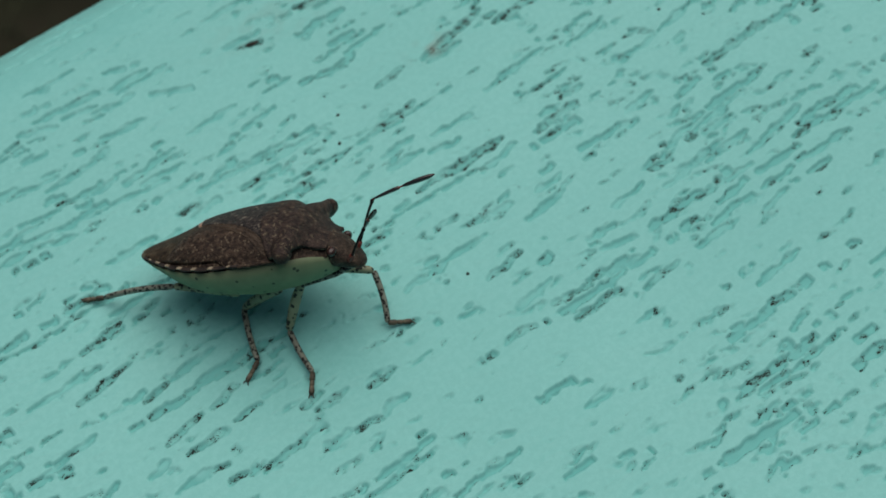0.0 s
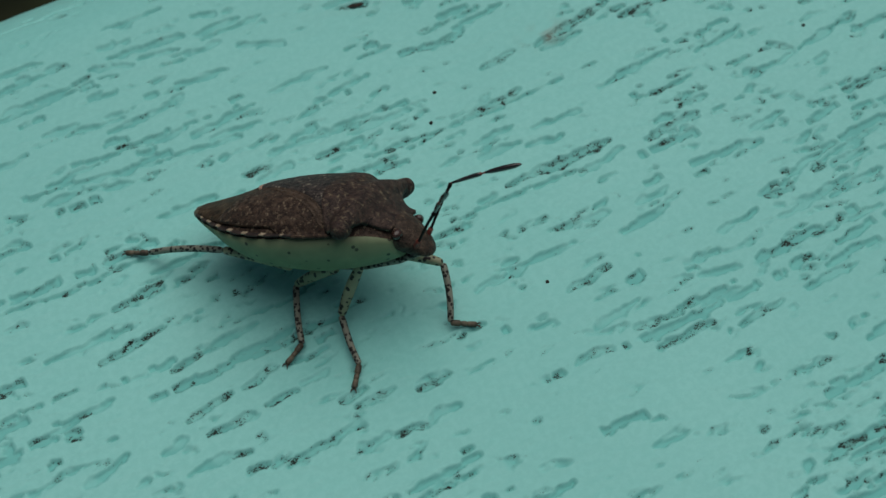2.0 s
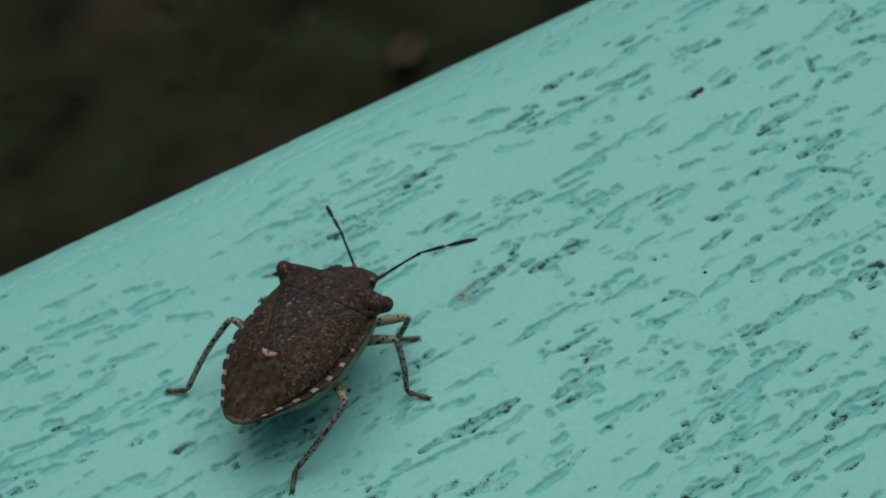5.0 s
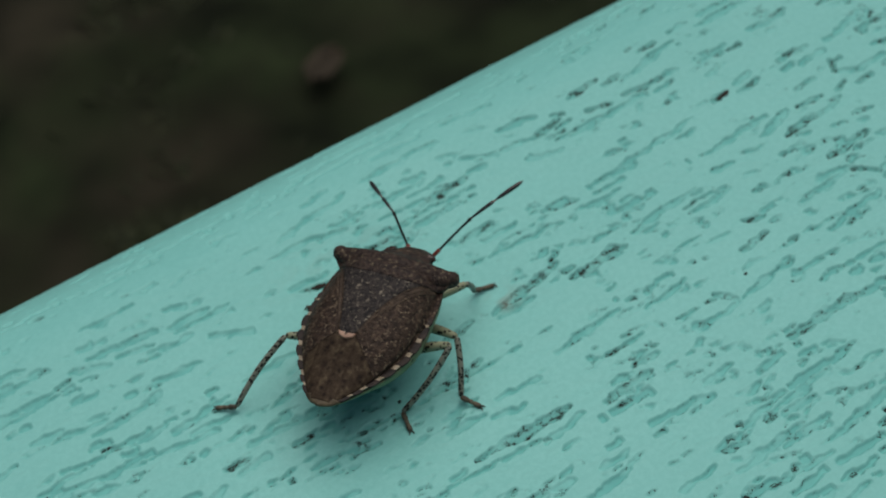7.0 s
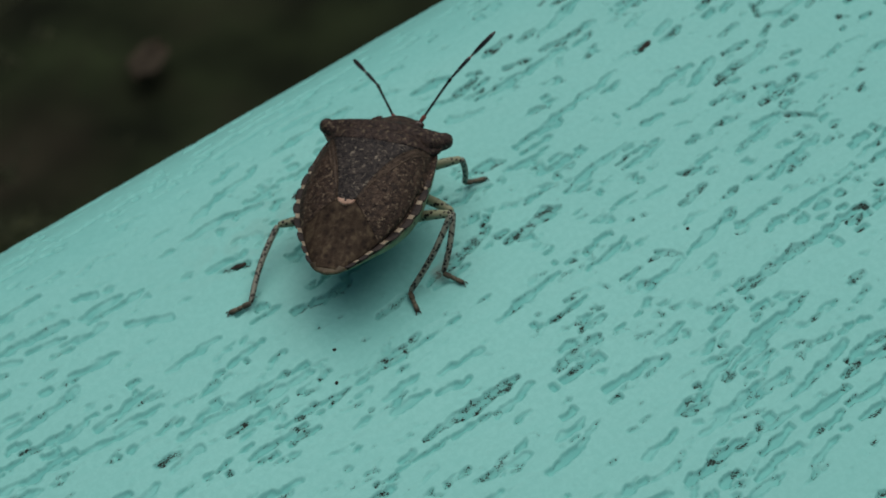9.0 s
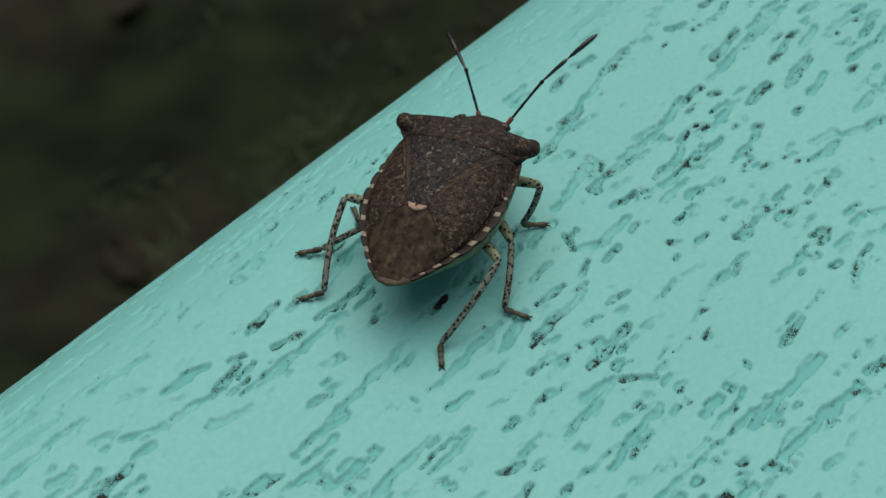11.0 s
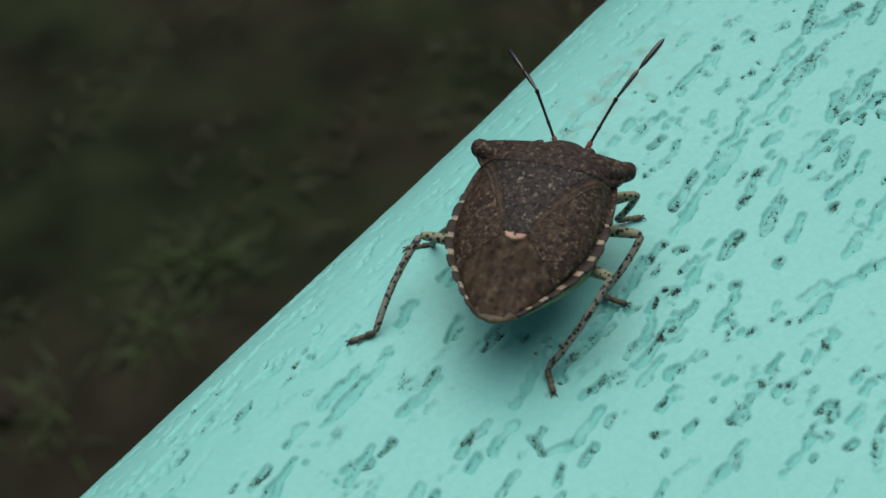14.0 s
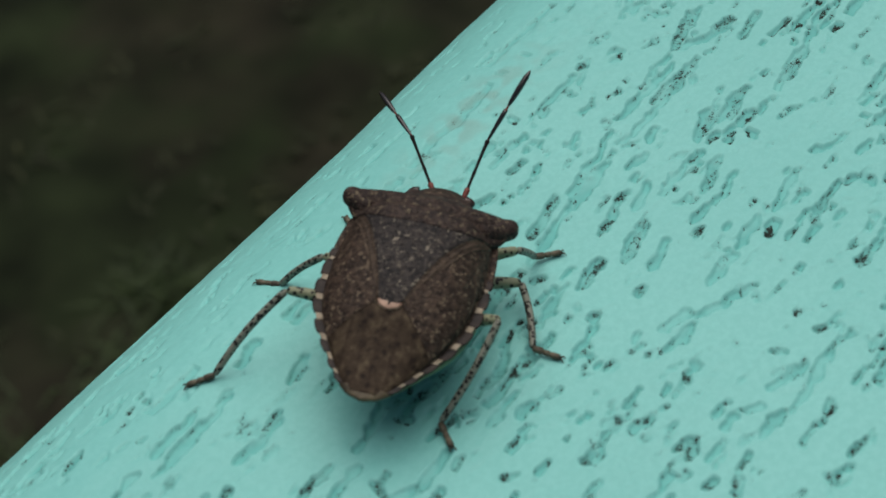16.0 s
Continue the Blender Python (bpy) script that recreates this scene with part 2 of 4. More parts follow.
def lattice(name, xs, lo, hi, height, thick, mat, parent, label="", nv=24):
    """A thin curved plate over stations xs (mm), from lo(x) to hi(x) across; height(x, y) is its upper face."""
    nu = len(xs)
    top, low = [], []
    for x in xs:
        a, b = lo(x), hi(x)
        for j in range(nv):
            y = a + (b - a) * j / (nv - 1)
            z = height(x, y)
            top.append((x * MM, y * MM, z * MM))
            low.append((x * MM, y * MM, (z - thick) * MM))
    n = nu * nv
    faces = []
    for i in range(nu - 1):
        for j in range(nv - 1):
            a = i * nv + j
            faces.append((a, a + nv, a + nv + 1, a + 1))
            faces.append((a + n, a + n + 1, a + n + nv + 1, a + n + nv))
    edge = [j for j in range(nv)] + [i * nv + nv - 1 for i in range(1, nu)] + [(nu - 1) * nv + j for j in range(nv - 2, -1, -1)] + [i * nv for i in range(nu - 2, 0, -1)]
    for a, b in zip(edge, edge[1:] + edge[:1]):
        faces.append((a, b, b + n, a + n))
    return mesh_ob(name, top + low, faces, mat, parent, label)


def smooth_curve(*pts):
    """Monotone cubic through points in rising x."""
    xs, ys = np.array(pts, float).T
    h, d = np.diff(xs), np.diff(ys) / np.diff(xs)
    m = np.concatenate([[d[0]], np.where(d[1:] * d[:-1] > 0, 2 * d[1:] * d[:-1] / (d[1:] + d[:-1] + 1e-12), 0), [d[-1]]])

    def at(x):
        x = min(max(x, xs[0]), xs[-1])
        i = min(int(np.searchsorted(xs, x, side="right")) - 1, len(h) - 1)
        t = (x - xs[i]) / h[i]
        return float((1 + 2 * t) * (1 - t) ** 2 * ys[i] + t * (1 - t) ** 2 * h[i] * m[i] + t * t * (3 - 2 * t) * ys[i + 1] + t * t * (t - 1) * h[i] * m[i + 1])
    return at


def perlin(x, y, seed):
    rng = np.random.RandomState(seed)
    ang = rng.rand(256) * 2 * np.pi
    gx, gy = np.cos(ang), np.sin(ang)
    perm = rng.permutation(256)
    xi, yi = np.floor(x).astype(int), np.floor(y).astype(int)
    xf, yf = x - xi, y - yi
    u, v = xf ** 3 * (xf * (xf * 6 - 15) + 10), yf ** 3 * (yf * (yf * 6 - 15) + 10)

    def corner(dx, dy):
        g = perm[(perm[(xi + dx) & 255] + yi + dy) & 255]
        return gx[g] * (xf - dx) + gy[g] * (yf - dy)
    a = corner(0, 0) * (1 - u) + corner(1, 0) * u
    b = corner(0, 1) * (1 - u) + corner(1, 1) * u
    return (a * (1 - v) + b * v) * 1.5


def soft_step(a, b, x):
    t = np.clip((x - a) / (b - a), 0, 1)
    return t * t * (3 - 2 * t)


# ---- ground ----
def ground():
    near = np.linspace(-0.6, 2.0, 100)
    far = np.array([-400, -100, -30, -8, -3, -1.2])
    st = np.concatenate([far, near, -far[::-1] + 1.4])
    gx, gy = np.meshgrid(st, st, indexing="ij")
    gz = 0.012 * perlin(gx * 6, gy * 6, 3) + 0.008 * perlin(gx * 21, gy * 21, 4)
    gz = np.where(np.hypot(gx - 0.7, gy - 0.7) < 1.8, gz, 0.0)
    verts = np.stack([gx, gy, gz], -1).reshape(-1, 3)
    k = len(st)
    faces = [(i * k + j, (i + 1) * k + j, (i + 1) * k + j + 1, i * k + j + 1) for i in range(k - 1) for j in range(k - 1)]
    tagged(mesh_ob("ground", verts, faces, SOIL), "soil of a lawn, its shade put into a near-black colour", "ground", kind="structure")


def blade(verts, faces, x, y, h, w, a, lean):
    """One bent blade of grass: height, half-width, heading and lean."""
    c, s = math.cos(a), math.sin(a)
    n = len(verts)
    for k in range(4):
        f = k / 3
        r = h * lean * f * f
        z = h * f * (1 - 0.35 * lean * f) - 0.004
        ww = w * (1 - 0.85 * f)
        verts += [(x + c * r - s * ww, y + s * r + c * ww, z), (x + c * r + s * ww, y + s * r - c * ww, z)]
    faces += [(n + 2 * k, n + 2 * k + 1, n + 2 * k + 3, n + 2 * k + 2) for k in range(3)]


def grass():
    rng = np.random.RandomState(8)
    verts, faces = [], []
    count = 0
    while count < 4200:
        x, y = rng.uniform(-0.2, 1.5), rng.uniform(0.4, 1.7)
        if perlin(np.array([x * 7.0]), np.array([y * 7.0]), 12)[0] + rng.uniform(-0.45, 0.25) < 0:
            continue
        count += 1
        blade(verts, faces, x, y, rng.uniform(0.006, 0.014), rng.uniform(0.002, 0.004), rng.uniform(0, 6.28), rng.uniform(1.4, 2.4))
    tagged(mesh_ob("grass", verts, faces, GRASS), "short green grass, its shade put into the dark colour", "grass", kind="stuff")


def grass_tuft():
    rng = np.random.RandomState(4)
    verts, faces = [], []
    for k in range(70):
        blade(verts, faces, rng.normal(0, 0.013), rng.normal(0, 0.013), rng.uniform(0.012, 0.026), rng.uniform(0.0012, 0.0024), rng.uniform(0, 6.28), rng.uniform(0.8, 1.8))
    return tagged(mesh_ob("grass_tuft", verts, faces, FRESH), "fresh green tuft of grass on the dark lawn", "grass", "tufts of grass")


def fallen_leaf(mat, label):
    """A curled dry leaf, about 4 cm long."""
    verts, faces = [], []
    nu, nv = 9, 5
    for layer in (0, 1):
        for i in range(nu):
            u = i / (nu - 1)
            w = 0.013 * math.sin(math.pi * (0.04 + 0.94 * u)) ** 0.8 * (1 + 0.15 * math.sin(9 * u))
            for j in range(nv):
                v = 2 * j / (nv - 1) - 1
                verts.append((0.042 * (u - 0.5), v * w, 0.004 + 0.006 * v * v + 0.006 * (u - 0.4) ** 2 - 0.0006 * layer))
    n = nu * nv
    for i in range(nu - 1):
        for j in range(nv - 1):
            a = i * nv + j
            faces += [(a, a + nv, a + nv + 1, a + 1), (a + n, a + n + 1, a + n + nv + 1, a + n + nv)]
    edge = [j for j in range(nv)] + [i * nv + nv - 1 for i in range(1, nu)] + [(nu - 1) * nv + j for j in range(nv - 2, -1, -1)] + [i * nv for i in range(nu - 2, 0, -1)]
    faces += [(a, b, b + n, a + n) for a, b in zip(edge, edge[1:] + edge[:1])]
    return tagged(mesh_ob("fallen_leaf", verts, faces, mat), label, "leaf", "leaves on the ground")


ground()
grass()
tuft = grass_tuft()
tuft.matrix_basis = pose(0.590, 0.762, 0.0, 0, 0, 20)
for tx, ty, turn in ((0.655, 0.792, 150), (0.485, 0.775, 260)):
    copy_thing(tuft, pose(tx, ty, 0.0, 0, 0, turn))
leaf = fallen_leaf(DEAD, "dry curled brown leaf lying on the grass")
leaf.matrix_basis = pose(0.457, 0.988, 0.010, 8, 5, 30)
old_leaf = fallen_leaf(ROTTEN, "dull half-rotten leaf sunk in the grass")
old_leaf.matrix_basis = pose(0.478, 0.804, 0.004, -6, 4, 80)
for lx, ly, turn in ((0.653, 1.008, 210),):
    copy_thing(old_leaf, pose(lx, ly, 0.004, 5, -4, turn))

# ---- railing ----
# dirty recesses of the embossed grain, by stretches of the plank: middle x, y, length in mm, turn in degrees
MARKS_A = [(-16.9, 20.1, 1.3, -23), (-4.3, -7.0, 0.8, -16), (-4.1, 7.2, 0.5, -11), (0.1, 23.7, 1.5, -9), (0.6, -2.2, 3.1, 7), (2.8, 5.0, 0.4, 9), (2.9, -8.2, 3.6, 2), (3.0, 12.0, 4.1, 7), (3.3, 17.9, 0.7, -11), (3.7, 6.0, 7.0, 1), (5.0, 5.8, 4.5, 3), (5.1, 15.0, 2.6, 9), (5.5, 24.4, 2.8, -9), (8.0, -13.4, 0.9, 4), (10.2, 1.0, 0.9, -7), (10.8, 21.5, 2.9, 5), (12.2, 15.8, 2.8, 12), (13.0, 6.1, 2.1, -1), (14.3, -1.3, 0.5, -3), (15.6, 14.5, 4.7, 3), (16.7, 14.7, 2.1, 2), (20.1, 7.2, 1.7, -49), (20.2, 16.8, 1.6, -6), (20.8, 25.9, 0.7, -6)]
MARKS_B = [(21.6, 27.3, 1.1, -14), (22.1, 32.4, 0.7, -11), (23.0, 21.8, 0.6, -9), (23.0, 2.2, 4.1, 1), (24.3, 26.2, 2.1, -16), (24.5, 28.4, 2.9, 9), (24.6, 9.8, 2.5, 8), (25.8, 11.4, 1.7, -21), (26.3, 2.5, 1.9, -8), (26.4, 27.8, 1.4, -1), (27.8, 26.0, 3.2, -6), (31.4, 21.9, 1.6, 10), (31.6, 14.8, 1.3, -10), (34.2, 16.3, 3.6, 6), (34.4, 10.5, 2.4, -48), (35.2, 12.9, 3.9, 8), (38.1, 14.8, 1.6, -7), (38.2, 32.4, 0.3, -27), (38.4, 3.1, 0.6, 7), (40.4, 17.2, 1.6, 5), (42.2, 6.3, 2.6, 12), (43.3, 15.1, 0.9, -35), (43.6, 21.0, 0.6, -3)]
MARKS_C = [(44.1, 11.5, 1.1, 12), (45.2, 21.3, 4.0, -2), (46.2, 12.7, 0.9, -14), (47.4, 19.1, 2.2, -5), (47.5, 20.9, 1.0, -13), (48.6, 16.1, 0.4, -34), (48.8, 9.6, 1.0, -17), (50.1, 13.0, 1.5, 4), (53.3, 21.9, 1.9, 4), (56.1, 8.8, 0.8, -58), (56.1, 16.3, 0.9, -4), (57.4, 26.5, 1.5, -24), (58.0, 23.2, 3.4, 11), (61.2, 16.1, 0.7, -18), (63.6, 8.3, 1.3, -11), (64.8, 17.6, 2.7, 12), (65.6, 11.8, 2.3, 6), (68.6, 19.9, 2.6, 11), (70.5, 23.1, 4.7, -2), (70.6, 19.4, 2.9, 12), (74.3, 25.0, 3.6, 16), (74.6, 18.3, 3.2, 4), (75.9, 23.4, 1.7, -11), (76.6, 22.1, 2.7, 9)]
MARKS_D = [(-27.8, 2.3, 0.8, -31), (-23.3, 6.3, 3, 6), (-21.2, 6.7, 1.3, 14), (-21, 9.4, 3.3, 9), (-20.9, 0.6, 2.9, 8), (-20.8, -2.9, 1.2, -13), (-20.7, 3.9, 2, 13), (-20.4, -4.2, 1.4, 0), (-20.4, -1, 2.8, 4), (-17.8, 1, 2.3, 14), (-17.6, -4.7, 3.1, 5), (-17.4, -0.8, 2, 2), (-14.1, -2.6, 1.7, 6), (-13.2, -3.3, 2.4, 3), (-12.6, -6.1, 1.9, -5), (-10.1, -4, 2.1, 2)]
MARKS_E = [(-1.8, -6.8, 2, -11), (1.6, 1.7, 2.2, -1), (2.2, -6.6, 2.9, -7), (7.2, -9, 3.1, 6), (10.9, 5.1, 3.9, 6), (13.1, -2.4, 1.8, -10), (49.5, 6.8, 1.3, 13), (52.9, 3, 1.5, -5), (55.9, 18.9, 2.3, 6), (58.4, 7.9, 0.7, -17), (60.4, 26.5, 1.4, -7), (61.1, 20.6, 1.7, 5), (68.9, 28, 0.7, -20), (71.7, 16.6, 0.9, -42)]
MARKS_F = [(35.4, 25.3, 1.4, 4), (37.7, 22.3, 2, 12), (22.3, 22, 1, -22), (16.6, 20.1, 2.8, -9), (27.9, 13.3, 1.2, 2), (13.5, 16.6, 1.3, 38)]
MARKS_H = [(26.9, 28, 1.1, 7), (27, 33.9, 0.6, -10), (28.3, 25.8, 1, 6), (29.3, 25.9, 0.9, -2), (29.5, 29.8, 0.7, 4), (29.8, 33.8, 1.4, 18), (30.6, 29.1, 1.8, 7), (30.9, 35.8, 0.4, 20), (31.9, 34.3, 1.5, 2), (33.2, 36.6, 0.6, 14), (33.6, 28.3, 0.4, 7), (33.6, 33, 1.6, 9), (33.7, 21.5, 2.2, 7), (34.2, 25.4, 0.8, 9), (35.9, 17.7, 2.2, 0), (36.1, 30.7, 0.5, -4), (36.8, 19.3, 2, 7), (37, 34.6, 0.7, 19), (37.4, 16.8, 1.1, -2), (37.4, 32.8, 0.5, 4), (37.9, 38.7, 0.6, -46), (38.4, 33.1, 0.5, -3), (38.6, 17.6, 1.5, 18), (38.9, 22.2, 1.4, -2), (40, 19.8, 1.2, 6), (40.2, 26.3, 1.4, 6), (43.2, 27, 1, 1), (44.5, 25.5, 1.7, -6)]
MARKS_I = [(39.5, 19.5, 1.4, -116), (42.7, 17.5, 1, 8), (43.8, 25.2, 1.9, -2), (43.9, 11.3, 1.2, 24), (44.3, 19.3, 1.4, 0), (46, 8.5, 0.6, 6), (46.2, 12.8, 1.2, -5), (47, 26.1, 2.1, -1), (47.4, 8.6, 0.7, 6), (47.6, 7.4, 0.9, -5), (48, 12.8, 1.5, -1), (48.2, 6.4, 1.2, 7), (48.5, 16.2, 0.9, -6), (48.9, 9.2, 1.4, 19), (49, 28.6, 1.8, 12), (50.2, 18.3, 2.8, 2), (51.3, 28.7, 1.7, -15), (52.5, 27.3, 3.3, 6), (54.2, 21, 0.8, -30), (58.8, 18.3, 3.1, 9), (59, 20.2, 1.4, 8)]
MARKS_G = [(-17.5, 28.2, 0.8, -13), (-17, 26.5, 1.3, 9), (-15.9, 33.3, 1.1, -4), (-11.3, 14.4, 1.8, -1), (-8.7, 7.9, 2.8, 0), (-6.9, 13.5, 2.1, -2), (10.1, 15.3, 5.1, 10), (11.3, 26, 4.1, 7), (20, 25.8, 0.8, 2), (20.2, 26.7, 2.8, 12)]
# clean wide grooves of the grain, in the same terms
GROOVES_A = [(-14.4, 21.9, 4.4, 7), (-11.3, 27.1, 2.5, -10), (-11.2, 19.1, 4.4, 7), (-10.9, 18.0, 3.3, -4), (-10.7, 23.0, 3.4, -8), (-10.4, 13.8, 2.3, 1), (-9.6, 25.2, 2.5, 3), (-7.8, 26.6, 2.6, 1), (-7.2, 15.1, 6.1, -1), (-6.4, 23.7, 3.0, -29), (-5.9, 19.8, 4.0, 3), (-3.5, 17.8, 2.9, 6), (-3.4, 14.2, 4.2, -1), (1.4, 8.6, 2.8, -1), (1.7, 9.8, 2.8, 7), (11.6, 10.2, 5.4, 6), (15.8, 2.6, 2.4, 4), (16.2, -1.2, 4.1, 13)]
GROOVES_B = [(17.2, -4.0, 3.9, 5), (17.3, 9.6, 3.6, 7), (18.1, -2.3, 2.6, -2), (18.8, 6.2, 3.6, 7), (20.4, -4.9, 5.4, 8), (22.0, 2.2, 2.0, 10), (23.2, 6.8, 4.8, 9), (25.0, 2.4, 4.1, 1), (51.8, 16.8, 2.6, 6), (53.1, 19.4, 3.3, 7), (54.1, 13.2, 1.5, -12), (55.0, 7.7, 2.6, -15), (55.3, 13.8, 2.0, -30), (55.5, 6.7, 4.9, 4), (58.0, 12.4, 2.8, -20), (58.7, 16.9, 2.5, 12), (58.7, 18.5, 2.9, 16), (59.2, 13.9, 2.2, 2)]
GROOVES_C = [(61.2, 22.5, 4.0, 8), (61.8, 19.8, 2.4, 12), (62.7, 23.3, 5.5, 10), (63.8, 19.2, 2.9, 5), (63.9, 21.5, 1.7, -12), (65.1, 17.7, 2.9, 14), (65.9, 13.9, 3.4, 10), (66.1, 21.8, 1.4, 0), (66.9, 22.8, 4.9, -1), (68.1, 20.1, 2.8, 13), (68.9, 24.0, 5.6, -2), (69.9, 13.8, 1.9, -25), (70.3, 19.6, 3.3, 1), (70.9, 22.9, 3.8, 4), (74.4, 23.7, 3.4, -24), (74.6, 18.4, 4.3, 9), (74.6, 24.9, 4.3, 10), (78.2, 19.0, 3.0, 8)]
GROOVES_D = [(-27.2, 3.4, 4.5, 6), (-27.1, -0.4, 2.9, 13), (-24.7, 7.7, 5.1, 1), (-23.5, -0.7, 1.7, 13), (-22.6, -2.7, 2.3, 1), (-17.9, 4.3, 3.5, 5), (-16.4, 2.9, 4.1, 4), (-15.3, -4.3, 1.6, 14), (-15.3, -0.5, 1.7, 10), (-14.5, -5.9, 1.9, 8), (-10.6, -6, 2, 11), (-1.9, 0.3, 6.6, 3), (0.6, -5.1, 3.2, 8), (3.4, 1.4, 1.7, -4), (4, 7.9, 2.4, -6), (5.4, 9, 3.3, -4), (5.6, -0.2, 3.4, 6), (5.9, 4.8, 3.4, 11), (6, -6.9, 2.6, -4), (6.7, -4.1, 2.3, -3), (6.9, -5.5, 2.5, -10)]
GROOVES_E = [(6.9, 1.1, 2.3, 7), (9.9, -3, 3, 8), (10.8, 5.8, 1.3, 0), (11.7, -8.8, 3, -1), (12.8, -13.1, 3.9, 7), (13.7, 1.6, 2, -11), (14.2, -3.8, 4.5, 8), (15.1, -6, 4.8, 0), (16.5, -9.2, 2.4, 9), (18.8, -1.4, 5.3, 8), (46.4, 17.6, 2.5, 0), (46.9, 16.7, 1.2, 3), (48.3, 13, 1, -32), (49.4, 8.2, 1.5, -1), (51.2, 8.5, 1.2, 0), (52.1, 6.9, 2, -3), (52.4, 8.1, 1.2, -43), (61.7, 27.6, 2.2, 0), (65.8, 19, 1.3, -3), (68.4, 18.5, 1, -7), (70.8, 12.1, 1.3, -4)]
GROOVES_F = [(24.3, 25.2, 6.8, 4), (18.9, 28.4, 3.2, -6), (24, 20.8, 9.6, 6), (29.7, 18.2, 6.2, 5), (32.6, 17.5, 3.4, 19), (31.3, 10.9, 4.3, 5), (24.8, 14.4, 3.4, 6), (21.7, 15.5, 5.8, 5), (31.5, 8, 5.1, 8), (16.7, 31.6, 4.1, -5)]
GROOVES_G = [(-24.8, 22.2, 5.5, 5), (-23.1, 26, 4.5, -2), (-21.6, 18.3, 2.7, 6), (-20.7, 29.4, 4.7, -2), (-20.5, 19.6, 3.4, 5), (-20, 26.3, 4.5, -1), (-19.7, 23.3, 2.2, -4), (-19.7, 28.1, 4.6, 1), (-19.6, 18.6, 3.2, -5), (-18.6, 17.5, 1.8, -21), (-17.4, 22.5, 2.9, -9), (-16.3, 18.2, 1.6, -23), (-15.9, 14, 3.6, -4), (-15, 26.7, 2.7, -19), (-14.3, 19.6, 2.1, 4), (-13.5, 13.1, 2, 11), (-13.2, 10.8, 1.8, 4), (-13.1, 17.7, 4.7, -6), (-12.6, 27.1, 4.7, -6)]
GROOVES_I = [(27.3, 32.4, 3.3, 4), (29.1, 34.7, 3.8, 2), (29.9, 27.9, 3.6, 12), (30.4, 26, 1.2, -3), (31, 28.3, 3.1, 10), (32.5, 24.2, 0.9, 14), (33.3, 35, 4.6, 6), (33.3, 36.5, 4.9, 9), (33.6, 29.5, 1.9, 5), (33.8, 22.4, 1.8, 10), (33.9, 25.7, 2.7, 10), (36.1, 16.4, 2.8, 6), (36.8, 33.8, 1.4, -3), (37, 21.3, 1.2, 10), (37.1, 36.4, 4, 8), (37.2, 29.6, 3.6, 2), (37.5, 28.8, 5.9, 2), (38.9, 26, 3.4, -2), (40.6, 36.6, 4.2, 1), (42.9, 30, 2.1, 7)]
GROOVES_J = [(39, 21.1, 2.6, 8), (39.9, 18.6, 1.7, -35), (41.9, 18.2, 2.8, 5), (42.9, 22.3, 4.5, 14), (43.3, 27.3, 2, 14), (43.9, 11.5, 2.7, 1), (46.2, 17.6, 2.2, 0), (46.4, 29.4, 1.6, -6), (46.6, 30, 2, 1), (47.8, 21.5, 3.2, -2), (47.9, 26.2, 6, 15), (49.1, 19.5, 2, 20), (51.1, 21.8, 3.4, 12), (54.6, 13.1, 2.2, -7), (55.4, 13.9, 1.9, -9), (55.8, 19.1, 2.5, 8), (57.4, 22.3, 5.4, 7), (57.7, 12.5, 3.7, -21), (59.5, 13.8, 2.6, -5), (60.7, 20.5, 2.2, 10), (62.3, 14, 2.7, 9)]
GROOVES_H = [(-12.2, 29.9, 4, 0), (-12.1, 26.2, 2.6, -15), (-8.8, 8.6, 4.9, -6), (-8.3, 27.9, 1.6, -16), (-7.3, 26, 4.1, -1), (-0.2, 24.5, 2.9, -1), (0.9, 27.7, 3.8, -1), (3, 29.4, 6.2, 12), (4.1, 31.1, 2.4, 10), (9.2, 14.5, 3, 4), (9.7, 24.4, 3.8, 3), (10.3, 30.5, 6.6, 4), (12.1, 20.5, 2.9, 4), (12.8, 19.1, 4.4, -2), (14.2, 26.3, 1.6, -6), (15, 27.3, 2.7, -28), (17.7, 26.7, 2.5, -8), (18.7, 24.7, 2.8, -13)]
EDGE, ROUND = 29.1, 12.5     # where the plank's face begins to round off, and the radius, mm


def blunt(u, v, wide, length):
    """How far inside a groove with narrowing ends a point lies, mm."""
    end = np.clip(np.abs(u) / (length / 2 + 0.2), 0, 1.2)
    return wide * (1 - 0.55 * end ** 3) - np.hypot(v, np.maximum(0, np.abs(u) - length / 2 + 0.1))


